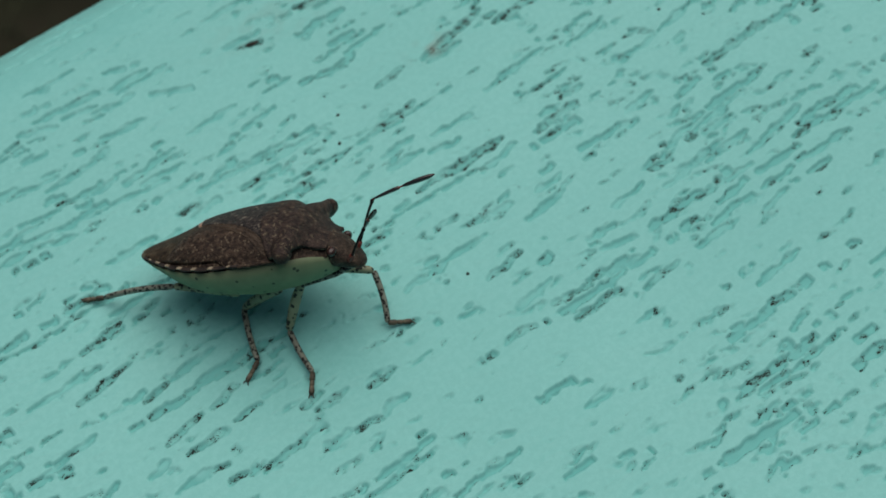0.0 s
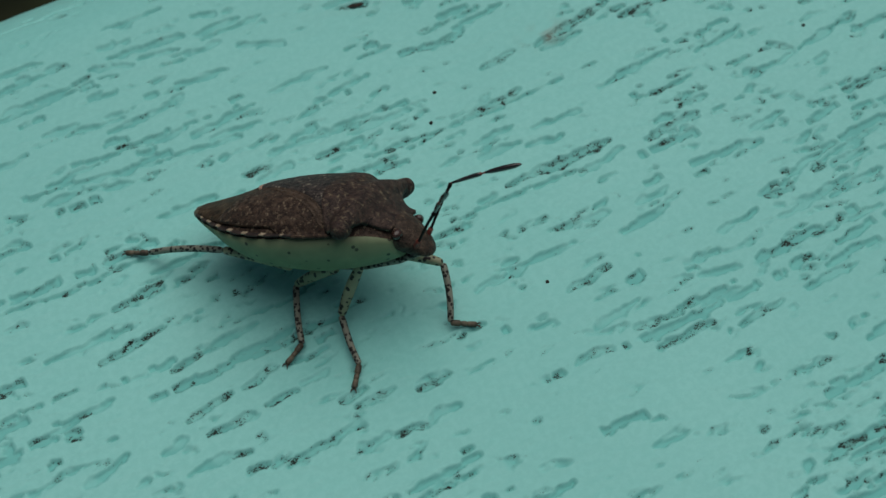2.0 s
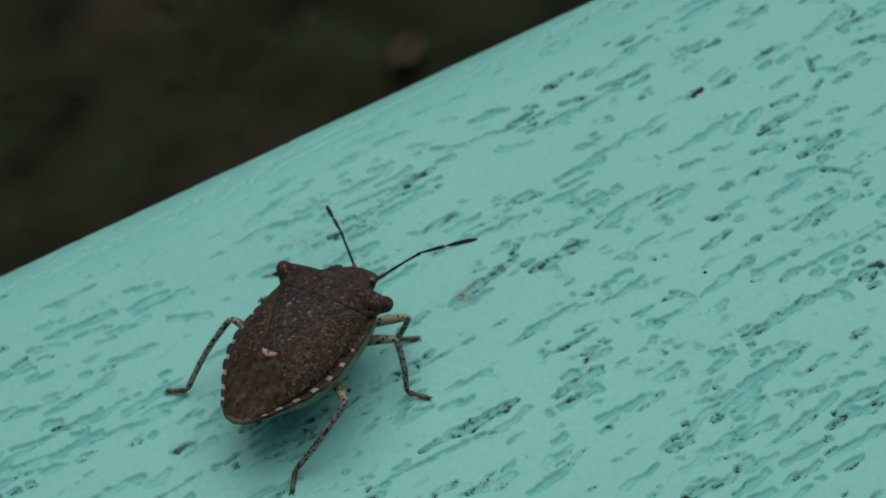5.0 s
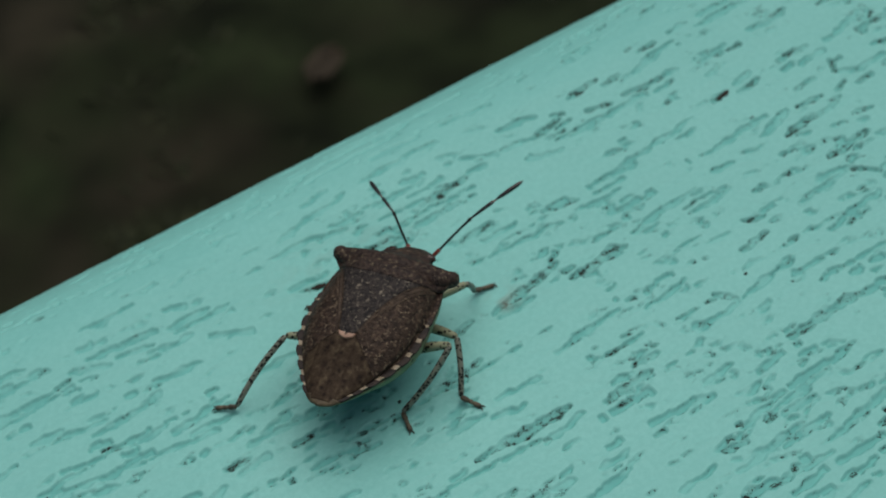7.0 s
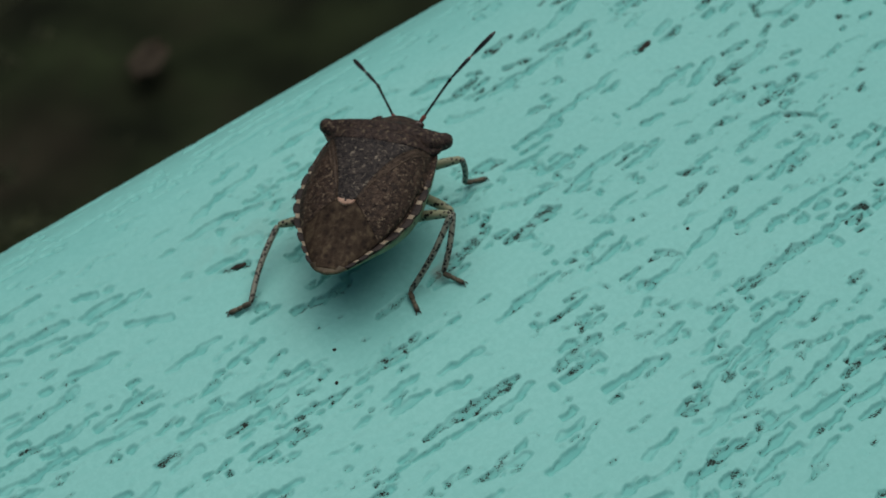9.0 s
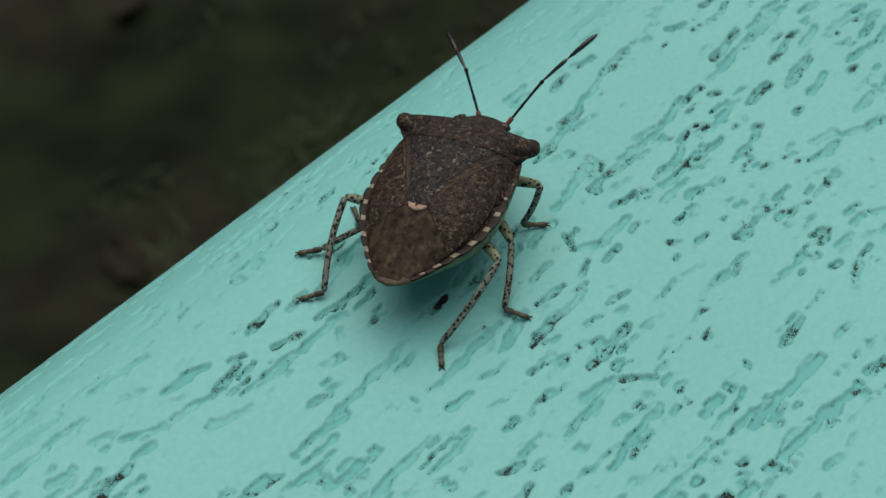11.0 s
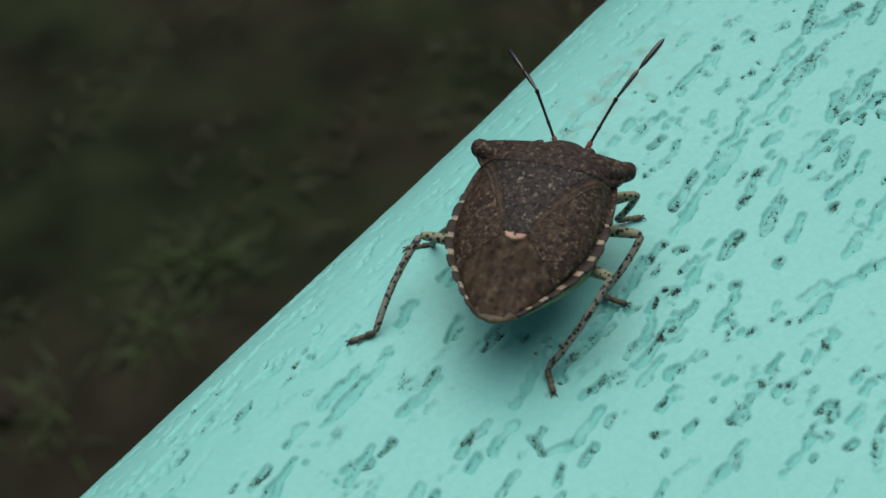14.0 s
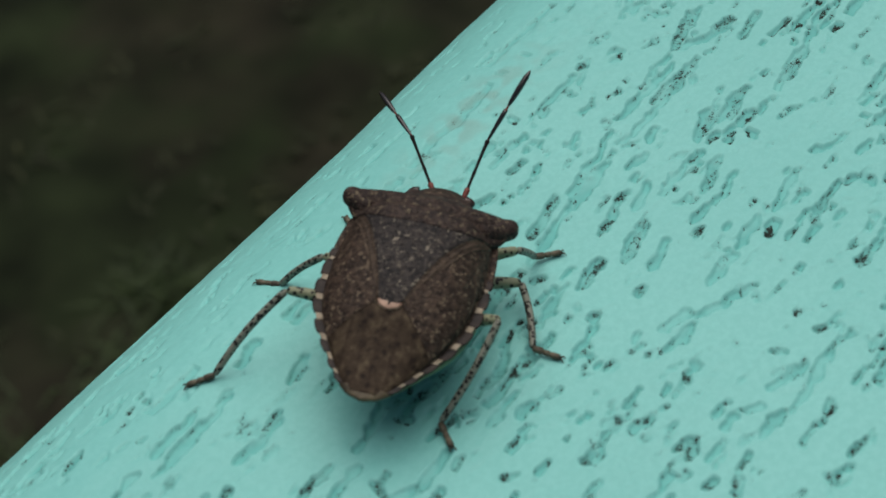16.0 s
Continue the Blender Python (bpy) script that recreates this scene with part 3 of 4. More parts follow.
def relief(x, y):
    """Depth of the embossed grain (mm), how recessed a point is (0 to 1) and how grimy, at x along the plank and y across it in mm."""
    edge = soft_step(25.0, 32.0, y)
    jag = 0.075 * perlin(x / 0.60, y / 0.42, 31) + 0.03 * perlin(x / 0.27, y / 0.24, 32)
    field = np.full(x.shape, -1.0)
    line, rows = x[:, 0], y[0]
    kinds = [(True, m) for m in MARKS_A + MARKS_B + MARKS_C + MARKS_D + MARKS_E + MARKS_F + MARKS_G + MARKS_H + MARKS_I] + [(False, m) for m in GROOVES_A + GROOVES_B + GROOVES_C + GROOVES_D + GROOVES_E + GROOVES_F + GROOVES_G + GROOVES_H + GROOVES_I + GROOVES_J]
    middles = np.array([m[:2] for _, m in kinds])
    rng = np.random.RandomState(5)

    def along(scale, at, seed):
        return perlin(line / scale, np.full_like(line, at), seed)
    y0, k = rows[0], 0
    while y0 < rows[-1] + 1:
        # one vein of the grain: a nearly straight line that opens into narrow blunt slots
        step = 0.15 * np.round(1.6 * along(1.9, k * 5.3, 35))
        mid = y0 + 0.9 * along(23.0, y0 / 9.0, 33) + 0.10 * along(3.6, k * 3.7, 34) + step
        open_ = along(rng.uniform(4.0, 9.5), k * 7.1, 36) + 0.35 * along(1.1, k * 2.9, 37) + 0.65 * along(14.0, y0 / 7.0, 38)
        lim = rng.uniform(0.26, 0.52) - 0.16 * soft_step(14.0, 19.0, y0) * soft_step(22.0, 12.0, line)
        # the chance veins are sparser where known marks lie close together
        gap = np.exp(-(((line[:, None] - middles[None, :, 0]) / 3.5) ** 2 + ((y0 - middles[None, :, 1]) / 2.2) ** 2)).sum(1)
        lim = lim + 0.26 * np.clip(gap - 0.35, 0, 1) - 0.22 * soft_step(3.0, 9.0, line) * soft_step(34.0, 26.0, line) * soft_step(-9.5, -7.5, y0) * soft_step(0.5, -2.0, y0)
        base = rng.choice([rng.uniform(0.10, 0.16), rng.uniform(0.17, 0.30)])
        if rng.rand() < 0.13:
            # a thin vein that runs on almost unbroken
            lim, base = lim - 0.34, rng.uniform(0.07, 0.12)
        half = np.where(open_ > lim, base + 0.12 * np.sqrt(np.clip(open_ - lim, 0, 0.5)) + 0.12 * along(0.8, k * 9.7, 39), -0.3)
        j0, j1 = np.searchsorted(rows, [y0 - 2.2, y0 + 2.2])
        field[:, j0:j1] = np.maximum(field[:, j0:j1], half[:, None] - np.abs(rows[None, j0:j1] - mid[:, None]))
        y0 += rng.choice([rng.uniform(0.55, 0.8), rng.uniform(0.9, 1.7)])
        k += 1
    xw = x + 0.5 * perlin(x / 2.2, y / 1.0, 40)
    blots = 0.30 * (0.95 * perlin(xw / 2.0, y / 0.80, 41) + 0.22 * perlin(x / 0.6, y / 0.38, 42) + 0.40 * perlin(x / 12.0, y / 8.0, 43) - 0.45)
    # flat islands left standing inside the wider recesses
    isle = soft_step(0.12, 0.20, perlin(x / 0.75, y / 0.42, 50))
    f = np.maximum(field + jag, blots - 0.25 * isle + 0.4 * jag)
    pit = soft_step(-0.07, 0.11, f) * (1 - 0.35 * edge)
    rim = pit * (1 - soft_step(0.04, 0.11, f))
    lip = soft_step(-0.17, -0.06, f) * (1 - soft_step(-0.06, 0.03, f)) * (1 - edge)
    patch = soft_step(-0.20, 0.15, perlin(x / 5.0, y / 3.0, 44)) * np.maximum(soft_step(24.0, 14.0, y), soft_step(12.0, 24.0, x))
    grime = np.maximum(pit * patch * soft_step(0.06, 0.34, perlin(x / 0.8, y / 0.45, 45)), rim * soft_step(-0.25, 0.15, perlin(x / 3.0, y / 2.0, 53)) * soft_step(0.02, 0.25, perlin(x / 0.4, y / 0.35, 54)))
    grime = (0.8 + 0.35 * soft_step(20.0, 45.0, x)) * grime * (1 - 0.5 * edge)
    # a clean smooth stretch
    clean = np.exp(-(((x - 41.3) / 3.2) ** 2 + ((y - 24.2) / 3.2) ** 4))
    pit, rim, lip, grime = (q * (1 - clean) for q in (pit, rim, lip, grime))
    for dirty, (mx, my, length, turn) in kinds:
        near = (np.abs(line - mx) < length + 1.5).nonzero()[0]
        span = (np.abs(rows - my) < 3.0 + 0.5 * length).nonzero()[0]
        if not len(near) or not len(span):
            continue
        s = np.s_[near[0]:near[-1] + 1, span[0]:span[-1] + 1]
        c, sn = math.cos(radians(turn)), math.sin(radians(turn))
        dx, dy = x[s] - mx, y[s] - my
        u, v = (dx * c + dy * sn), (-dx * sn + dy * c)
        v = v + 0.17 * perlin(x[s] / 1.1, y[s] / 0.9, 43) + 0.08 * perlin(x[s] / 0.35, y[s] / 0.3, 44)
        wide = (min(0.30, 0.17 + 0.035 * length) if dirty else 0.25) + (0.08 if dirty else 0.12) * perlin(x[s] / 0.7, y[s] / 2.0, 51)
        g = blunt(u, v, wide, length) + 0.03 * perlin(x[s] / 0.25, y[s] / 0.22, 52)
        if not dirty:
            v = v + 0.14 * perlin(x[s] / 1.7, y[s] / 1.5, 55)
            g = blunt(u, v, wide, length) + 0.06 * perlin(x[s] / 0.4, y[s] / 0.3, 52)
        inside = soft_step(-0.07, 0.11, g) * (0.6 + 0.4 * soft_step(-0.35, 0.15, perlin(x[s] / 1.6, y[s] / 0.9, 57)))
        border = inside * (1 - soft_step(0.06, 0.13, g))
        pit[s] = np.maximum(pit[s], inside)
        rim[s] = np.maximum(rim[s] * (1 - inside), border)
        lip[s] = np.maximum(lip[s], soft_step(-0.18, -0.05, g) * (1 - soft_step(-0.05, 0.03, g))) * (1 - inside)
        dirt = soft_step(-0.05, 0.30, perlin(x[s] / 0.7, y[s] / 0.4, 45) + 0.25 * border)
        spread = 0.20 + 0.70 * dirt if dirty else 0.85 * border * soft_step(0.05, 0.3, perlin(x[s] / 0.5, y[s] / 0.4, 54)) * (0.3 + 0.7 * soft_step(5.0, 14.0, x[s]))
        grime[s] = np.maximum(grime[s], inside * spread)
    depth = 0.200 * pit - 0.026 * lip + 0.03 * perlin(x / 6.0, y / 2.0, 46) + 0.016 * perlin(x / 1.5, y / 0.7, 47) + 0.006 * perlin(x / 0.5, y / 0.35, 49)
    return depth, pit, grime, rim


def plank(parent):
    fine = np.arange(-33.0, 89.0, 0.11)
    xs = np.concatenate([np.linspace(-620, -60, 9), [-45.0, -36.0], fine, [92.0, 100.0], np.linspace(120, 880, 11)])
    arc = ROUND * np.pi / 2
    s = np.concatenate([[-70.0, -55.0, -40.0], np.arange(-31.0, EDGE + arc, 0.085)])
    # the profile: face, rounded edge, then back below
    flat = np.minimum(s, EDGE)
    a = np.clip((s - EDGE) / ROUND, 0, np.pi / 2)
    py, pz = flat + ROUND * np.sin(a), -ROUND * (1 - np.cos(a))
    ny, nz = np.sin(a), np.cos(a)
    b = np.linspace(0, np.pi / 2, 7)
    low_y = np.concatenate([EDGE + ROUND * np.cos(b), -90 - ROUND * np.sin(b), (-90 - ROUND * np.sin(b))[::-1]])
    low_z = np.concatenate([-28 - ROUND * np.sin(b), -28 - ROUND * np.cos(b), (-ROUND + ROUND * np.cos(b))[::-1]])
    X, S = np.meshgrid(xs, s, indexing="ij")
    depth, pit, grime, wall_shade = relief(X, S)
    spot = np.exp(-(((X - 8.8) / 1.3) ** 2 + ((S - 15.4) / 0.9) ** 2)) + 0.3 * np.exp(-(((X - 3.0) / 5.0) ** 2 + ((S - 25.0) / 2.2) ** 2)) + 0.8 * np.exp(-(((X - 63.0) / 6.0) ** 2 + ((S - 31.0) / 1.6) ** 2))
    stain = spot * soft_step(-0.25, 0.35, perlin(X / 1.2, S / 0.9, 48))
    Y = py[None] - depth * ny[None]
    Z = pz[None] - depth * nz[None]
    k = len(s) + len(low_y)
    V = np.zeros((len(xs), k, 3))
    V[:, :len(s), 0], V[:, :len(s), 1], V[:, :len(s), 2] = X, Y, Z
    V[:, len(s):, 0], V[:, len(s):, 1], V[:, len(s):, 2] = xs[:, None], low_y[None], low_z[None]
    # the board's edge bows out a little further along
    V[..., 1] += 0.30 * soft_step(59.0, 74.0, V[..., 0]) * soft_step(25.0, 36.0, V[..., 1])
    V[..., 2] += TOP / MM
    nx = len(xs)
    i, j = np.meshgrid(np.arange(nx - 1), np.arange(k), indexing="ij")
    a0, a1 = i * k + j, i * k + (j + 1) % k
    quads = np.stack([a0, a0 + k, a1 + k, a1], -1).reshape(-1, 4)
    me = bpy.data.meshes.new("top_rail")
    nv, nq = nx * k, len(quads)
    me.vertices.add(nv)
    me.vertices.foreach_set("co", (V.reshape(-1) * MM).astype(np.float32))
    me.loops.add(nq * 4 + 2 * k)
    me.polygons.add(nq + 2)
    caps = np.concatenate([np.arange(k), (np.arange(k) + (nx - 1) * k)[::-1]])
    me.loops.foreach_set("vertex_index", np.concatenate([quads.reshape(-1), caps]).astype(np.int32))
    me.polygons.foreach_set("loop_start", np.concatenate([np.arange(nq) * 4, [nq * 4, nq * 4 + k]]).astype(np.int32))
    me.polygons.foreach_set("use_smooth", np.concatenate([np.ones(nq, bool), [False, False]]))
    for name, field in (("pit", pit), ("grime", grime), ("wall_shade", wall_shade), ("stain", stain)):
        full = np.zeros((nx, k), np.float32)
        full[:, :len(s)] = field
        at = me.attributes.new(name, "FLOAT", "POINT")
        at.data.foreach_set("value", full.reshape(-1))
    me.materials.append(PAINT)
    me.update(calc_edges=True)
    me.validate()
    ob = new("top_rail", me)
    ob.parent = parent
    return ob


def railing():
    b = tagged(new("railing"), "railing capped by a rounded board with embossed grain painted teal", "railing")
    plank(b)
    for x in (-0.45, 0.72):
        bm = bmesh.new()
        bmesh.ops.create_cube(bm, size=1.0)
        bmesh.ops.scale(bm, vec=(0.09, 0.09, TOP - 0.036), verts=bm.verts)
        bmesh.ops.translate(bm, vec=(x, -0.03, (TOP - 0.036) / 2 - 0.002), verts=bm.verts)
        bmesh.ops.bevel(bm, geom=bm.edges[:], offset=0.004, segments=2, affect="EDGES")
        me = bpy.data.meshes.new("post")
        bm.to_mesh(me)
        bm.free()
        me.materials.append(PAINT)
        ob = new("post", me)
        ob.parent = b
    return b


railing()


def crumb(name, size, seed, label, category, group=""):
    """A rough crumb, size in mm along, across and up."""
    bm = bmesh.new()
    bmesh.ops.create_icosphere(bm, subdivisions=2, radius=0.5)
    rng = np.random.RandomState(seed)
    for v in bm.verts:
        v.co *= 1 + rng.uniform(-0.22, 0.22)
        v.co.x, v.co.y, v.co.z = v.co.x * size[0] * MM, v.co.y * size[1] * MM, (v.co.z + 0.30) * size[2] * MM
    me = bpy.data.meshes.new(name)
    bm.to_mesh(me)
    bm.free()
    me.materials.append(BARK)
    return tagged(new(name, me), label, category, group)


chip = crumb("bark_chip", (1.5, 0.46, 0.16), 3, "blackened chip of bark sunk in a groove of the painted board", "bark chip", "chips of bark")
chip.matrix_basis = pose(31.9 * MM, 21.87 * MM, TOP - 0.14 * MM, 0, 0, 12)
copy_thing(chip, pose(0.2 * MM, 23.85 * MM, TOP - 0.14 * MM, 0, 0, -9) @ Matrix.Diagonal((0.72, 0.9, 0.9, 1)))
grain = crumb("dirt_grain", (0.26, 0.20, 0.16), 5, "tiny black grain of dirt lying on the teal paint", "dirt grain", "grains of dirt")
grain.matrix_basis = pose(0.5 * MM, 14.56 * MM, TOP - 0.02 * MM)
for gx, gy, turn in ((-0.9, 12.5, 40), (-1.49, -1.29, 80), (22.32, 7.91, 20)):
    copy_thing(grain, pose(gx * MM, gy * MM, TOP - 0.02 * MM, 0, 0, turn))


# ---- the bug: local x to the head, y to its left, z up, in mm ----
W = smooth_curve((-7.03, 0.05), (-6.90, 0.56), (-6.5, 1.07), (-6.0, 1.51), (-5.25, 2.07), (-4.5, 2.59), (-3.8, 3.04), (-3.0, 3.43), (-2.2, 3.71), (-1.0, 3.88), (0.0, 3.85), (1.0, 3.77), (2.0, 3.67), (3.0, 3.46), (4.0, 2.8), (5.0, 1.9), (5.6, 1.4))
MARGIN = smooth_curve((-7.03, 0.44), (-5.0, 0.38), (-2.0, 0.42), (1.0, 0.52), (3.0, 0.60), (4.2, 0.50), (5.6, 0.0))
CROWN = smooth_curve((-7.03, 0.50), (-6.3, 0.68), (-5.0, 1.02), (-4.0, 1.36), (-3.0, 1.76), (-1.0, 2.14), (1.0, 2.34), (2.5, 2.40), (3.5, 2.26), (4.4, 1.44), (5.6, 0.46))
KEEL = smooth_curve((-7.03, 0.40), (-6.3, 0.12), (-5.0, -0.50), (-3.0, -1.50), (-1.0, -2.0), (1.0, -2.15), (3.0, -1.9), (4.5, -1.6), (5.6, -1.2))
SPINE = smooth_curve((1.85, 1.2), (2.0, 1.95), (2.25, 2.68), (2.6, 3.26), (2.95, 3.62), (3.2, 3.84), (3.6, 4.03), (3.92, 4.05), (4.12, 3.88), (4.20, 3.5), (4.23, 2.95), (4.33, 2.45), (4.57, 2.0), (5.1, 1.66), (5.55, 1.5))
SCUT = smooth_curve((-2.9, 0.12), (-2.75, 0.42), (-2.4, 0.58), (-1.5, 0.85), (0.0, 1.45), (1.4, 2.15), (2.3, 2.75))


def dome(x, y, w=None):
    w = w or W(x)
    m, c = MARGIN(x), CROWN(x)
    return m + (c - m) * max(0.0, 1 - min(1.0, abs(y) / (0.94 * w)) ** 3.0) ** 0.76


def shoulder(x, y):
    """The pronotum: a saddle whose corners lift towards the spines."""
    w = SPINE(x) if x > 3.2 else 3.62
    r = min(1.0, abs(y) / w)
    side = 0.50 + 0.78 * math.exp(-((x - 3.9) / (0.8 if x > 3.9 else 1.15)) ** 2)
    z = side + (CROWN(x) - side) * (1 - r ** 1.8) ** 1.05
    z += 0.08 * math.exp(-((x - 4.0) / 0.4) ** 2) * (1 - r ** 8) + 0.05
    return max(z, dome(x, y) + 0.195 - 0.45 * soft_step(2.6, 3.6, x))


def stations(a, b, n):
    return [a + (b - a) * i / (n - 1) for i in range(n)]


bug = tagged(new("stink_bug"), "brown spined stink bug with pale spotted legs on the painted plank", "insect")

rings = []
for x in stations(-7.0, 5.5, 60):
    w, m, k = W(x) * 0.98, MARGIN(x), KEEL(x)
    ring = []
    for j in range(36):
        a = 2 * math.pi * j / 36
        y = w * math.cos(a)
        z = dome(x, y) - 0.14 if math.sin(a) > 0 else m - 0.14 + (m - k) * -abs(math.sin(a)) ** 0.85
        ring.append((x * MM, y * MM, z * MM))
    rings.append(ring)
v, f = ring_loft(rings)
abdomen = mesh_ob("abdomen", v, f, [BELLY, CORIUM], bug, "brown abdomen with a pale greenish belly", True, [1 if n < 59 * 36 and n % 36 < 18 else 0 for n in range(len(f))])

pronotum = lattice("pronotum", stations(1.86, 5.5, 50), lambda x: -SPINE(x), SPINE, shoulder, 0.20, PRONOTUM, bug, "dark brown shield with blunt shoulder spines", 41)
for side in (1, -1):
    path = [(3.26, 2.5, 1.10), (3.45, 2.95, 1.03), (3.62, 3.35, 1.01), (3.75, 3.65, 1.03), (3.84, 3.90, 1.06), (3.90, 4.08, 1.08), (3.94, 4.21, 1.09), (3.95, 4.26, 1.09)]
    v, f = tube([(x * MM, side * y * MM, z * MM) for x, y, z in path], [r * MM for r in (0.62, 0.60, 0.57, 0.54, 0.49, 0.42, 0.28, 0.08)], 18)
    mesh_ob("shoulder_spine", v, f, PRONOTUM, pronotum, "blunt dark shoulder spine")
def plate(x):
    return SCUT(x) * (1 - 0.40 * soft_step(-2.35, -2.74, x))


scutellum = lattice("scutellum", stations(-2.74, 2.6, 46), lambda x: -plate(x), plate, lambda x, y: dome(x, y) + 0.13 + 0.05 * (1 - (y / SCUT(x)) ** 2), 0.3, SCUTELLUM, bug, "dark grey triangular plate with pale flecks", 25)
lattice("scutellum_tip", stations(-2.92, -2.52, 12), lambda x: -SCUT(x) * 1.06, lambda x: SCUT(x) * 1.06, lambda x, y: dome(x, y) + 0.13 + 0.05 * (1 - (y / (SCUT(x) * 1.06)) ** 2) - 0.10 * soft_step(-2.6, -2.3, x), 0.25, PINK, scutellum, "pale pink crescent tip", 13)


def inner(x):
    return SCUT(x) * 0.96 if x > -2.55 else 0.55 + (-2.55 - x) / 2.6 * 2.7


def outer(x):
    return W(x) * (0.89 if x < -0.6 else min(1.02, 0.89 + 0.08 * (x + 0.6)))


for side in (1, -1):
    lattice("clavus", stations(-2.45, 2.55, 40), lambda x: side * SCUT(x) * 0.98, lambda x: side * (SCUT(x) + 0.12 + 0.42 * soft_step(-2.4, 0.5, x)), lambda x, y: dome(x, y) + 0.10 + 0.022 * math.cos(6.28 * (abs(y) - SCUT(x)) / 0.27), 0.16, CLAVUS, bug, "narrow ribbed strip beside the triangular plate", 14)
    lattice("corium", stations(-5.05, 3.7, 66), lambda x: side * min(inner(x), outer(x) - 0.02), lambda x: side * outer(x), lambda x, y: dome(x, y) + 0.07, 0.16, CORIUM, bug, "mottled brown leathery wing case", 22)
lattice("membrane", stations(-6.74, -1.9, 44), lambda x: -W(x) * 0.885 - 0.02, lambda x: W(x) * 0.885 + 0.02, lambda x, y: dome(x, y) + 0.035, 0.10, MEMBRANE, bug, "dull brown wing membrane", 31)

lattice("tail_edge", stations(-7.06, -6.45, 12), lambda x: -W(x) - 0.06, lambda x: W(x) + 0.06, lambda x, y: dome(x, y * 0.9) + 0.02, 0.12, TAIL, abdomen, "tan tail edge", 15)

# plates along the abdomen's rim, black and pale by turns
cuts = [0.9]
for middle, half in ((0.3, 0.09), (-0.85, 0.15), (-2.0, 0.16), (-3.1, 0.18), (-4.15, 0.16), (-5.1, 0.17), (-5.85, 0.11)):
    cuts += [middle + half, middle - half]
cuts.append(-6.45)
for side in (1, -1):
    for n, (a, b) in enumerate(zip(cuts, cuts[1:])):
        pale = n % 2 == 1
        tooth = 0.0 if pale else 0.07
        lattice("rim_plate", stations(b, a, 9), lambda x: side * (W(x) * (0.88 if pale else 0.86) - 0.03), lambda x: side * (W(x) + (-0.02 if pale else tooth + 0.06 * math.sin(math.pi * (x - b) / (a - b)))), lambda x, y: MARGIN(x) + (0.115 if pale else 0.10), 0.08, PALE if pale else BLACK, abdomen, "pale rim plate" if pale else "black rim plate", 8)

rings = []
for x, w, zt, zb, zm in ((5.2, 1.35, 0.80, -1.1, 0.05), (5.5, 1.42, 0.72, -1.15, -0.05), (5.8, 1.38, 0.55, -1.2, -0.20), (6.1, 1.15, 0.36, -1.25, -0.40), (6.4, 1.02, 0.02, -1.3, -0.62), (6.7, 0.90, -0.35, -1.35, -0.85), (6.9, 0.70, -0.65, -1.35, -1.0), (7.03, 0.45, -0.88, -1.3, -1.08), (7.1, 0.15, -1.02, -1.2, -1.12)):
    rings.append([(x * MM, w * math.cos(a) * MM, (zm + ((zt - zm) if math.sin(a) > 0 else (zm - zb)) * math.sin(a)) * MM) for a in [2 * math.pi * j / 24 for j in range(24)]])
v, f = ring_loft(rings)
head = mesh_ob("head", v, f, HEADSKIN, bug, "brown wedge-shaped head")
for side in (1, -1):
    pts = [(5.72 * MM, side * (1.16 + 0.5 * i / 8) * MM, 0.12 * MM) for i in range(9)]
    v, f = tube(pts, [0.30 * MM * math.sqrt(max(0.02, 1 - (i / 8) ** 2)) for i in range(9)], 12)
    mesh_ob("eye", v, f, EYE, head, "small dark eye")

v, f = tube([(6.3 * MM, 0, -1.2 * MM), (5.0 * MM, 0, -1.75 * MM), (3.0 * MM, 0, -2.25 * MM), (1.2 * MM, 0, -2.45 * MM)], [0.22 * MM, 0.2 * MM, 0.16 * MM, 0.08 * MM], 8)
mesh_ob("beak", v, f, TIBIA, bug)


def limb(length, r0, r1, bulge=0.0):
    """A limb segment along +x from the origin, rounded at both ends; lengths in mm."""
    us = [0.0, 0.01, 0.03, 0.08, 0.2, 0.35, 0.5, 0.65, 0.8, 0.92, 0.97, 0.99, 1.0]
    ends = [0.25, 0.65, 0.9] + [1.0] * 7 + [0.9, 0.65, 0.25]
    pts = [(u * length * MM, 0, 0.04 * length * math.sin(math.pi * u) * MM) for u in us]
    rad = [(r0 + (r1 - r0) * u + bulge * math.sin(math.pi * u)) * e * MM for u, e in zip(us, ends)]
    return tube(pts, rad, 10)


def tarsus_mesh(length):
    """Three foot joints and a pair of claws."""
    v, f = [], []

    def add(piece):
        n = len(v)
        v.extend(piece[0])
        f.extend([tuple(i + n for i in q) for q in piece[1]])
    for a, b, r in ((0, 0.36, 0.175), (0.34, 0.58, 0.145), (0.56, 0.92, 0.16)):
        add(tube([((a + (b - a) * u) * length * MM, 0, 0) for u in (0, 0.12, 0.5, 0.88, 1)], [r * e * MM for e in (0.5, 0.9, 1, 1, 0.55)], 8))
    for side in (1, -1):
        add(tube([(0.9 * length * MM, 0.03 * side * MM, 0), (1.0 * length * MM, 0.12 * side * MM, 0.03 * MM), (1.07 * length * MM, 0.17 * side * MM, -0.08 * MM)], [0.05 * MM, 0.04 * MM, 0.012 * MM], 6))
    return v, f


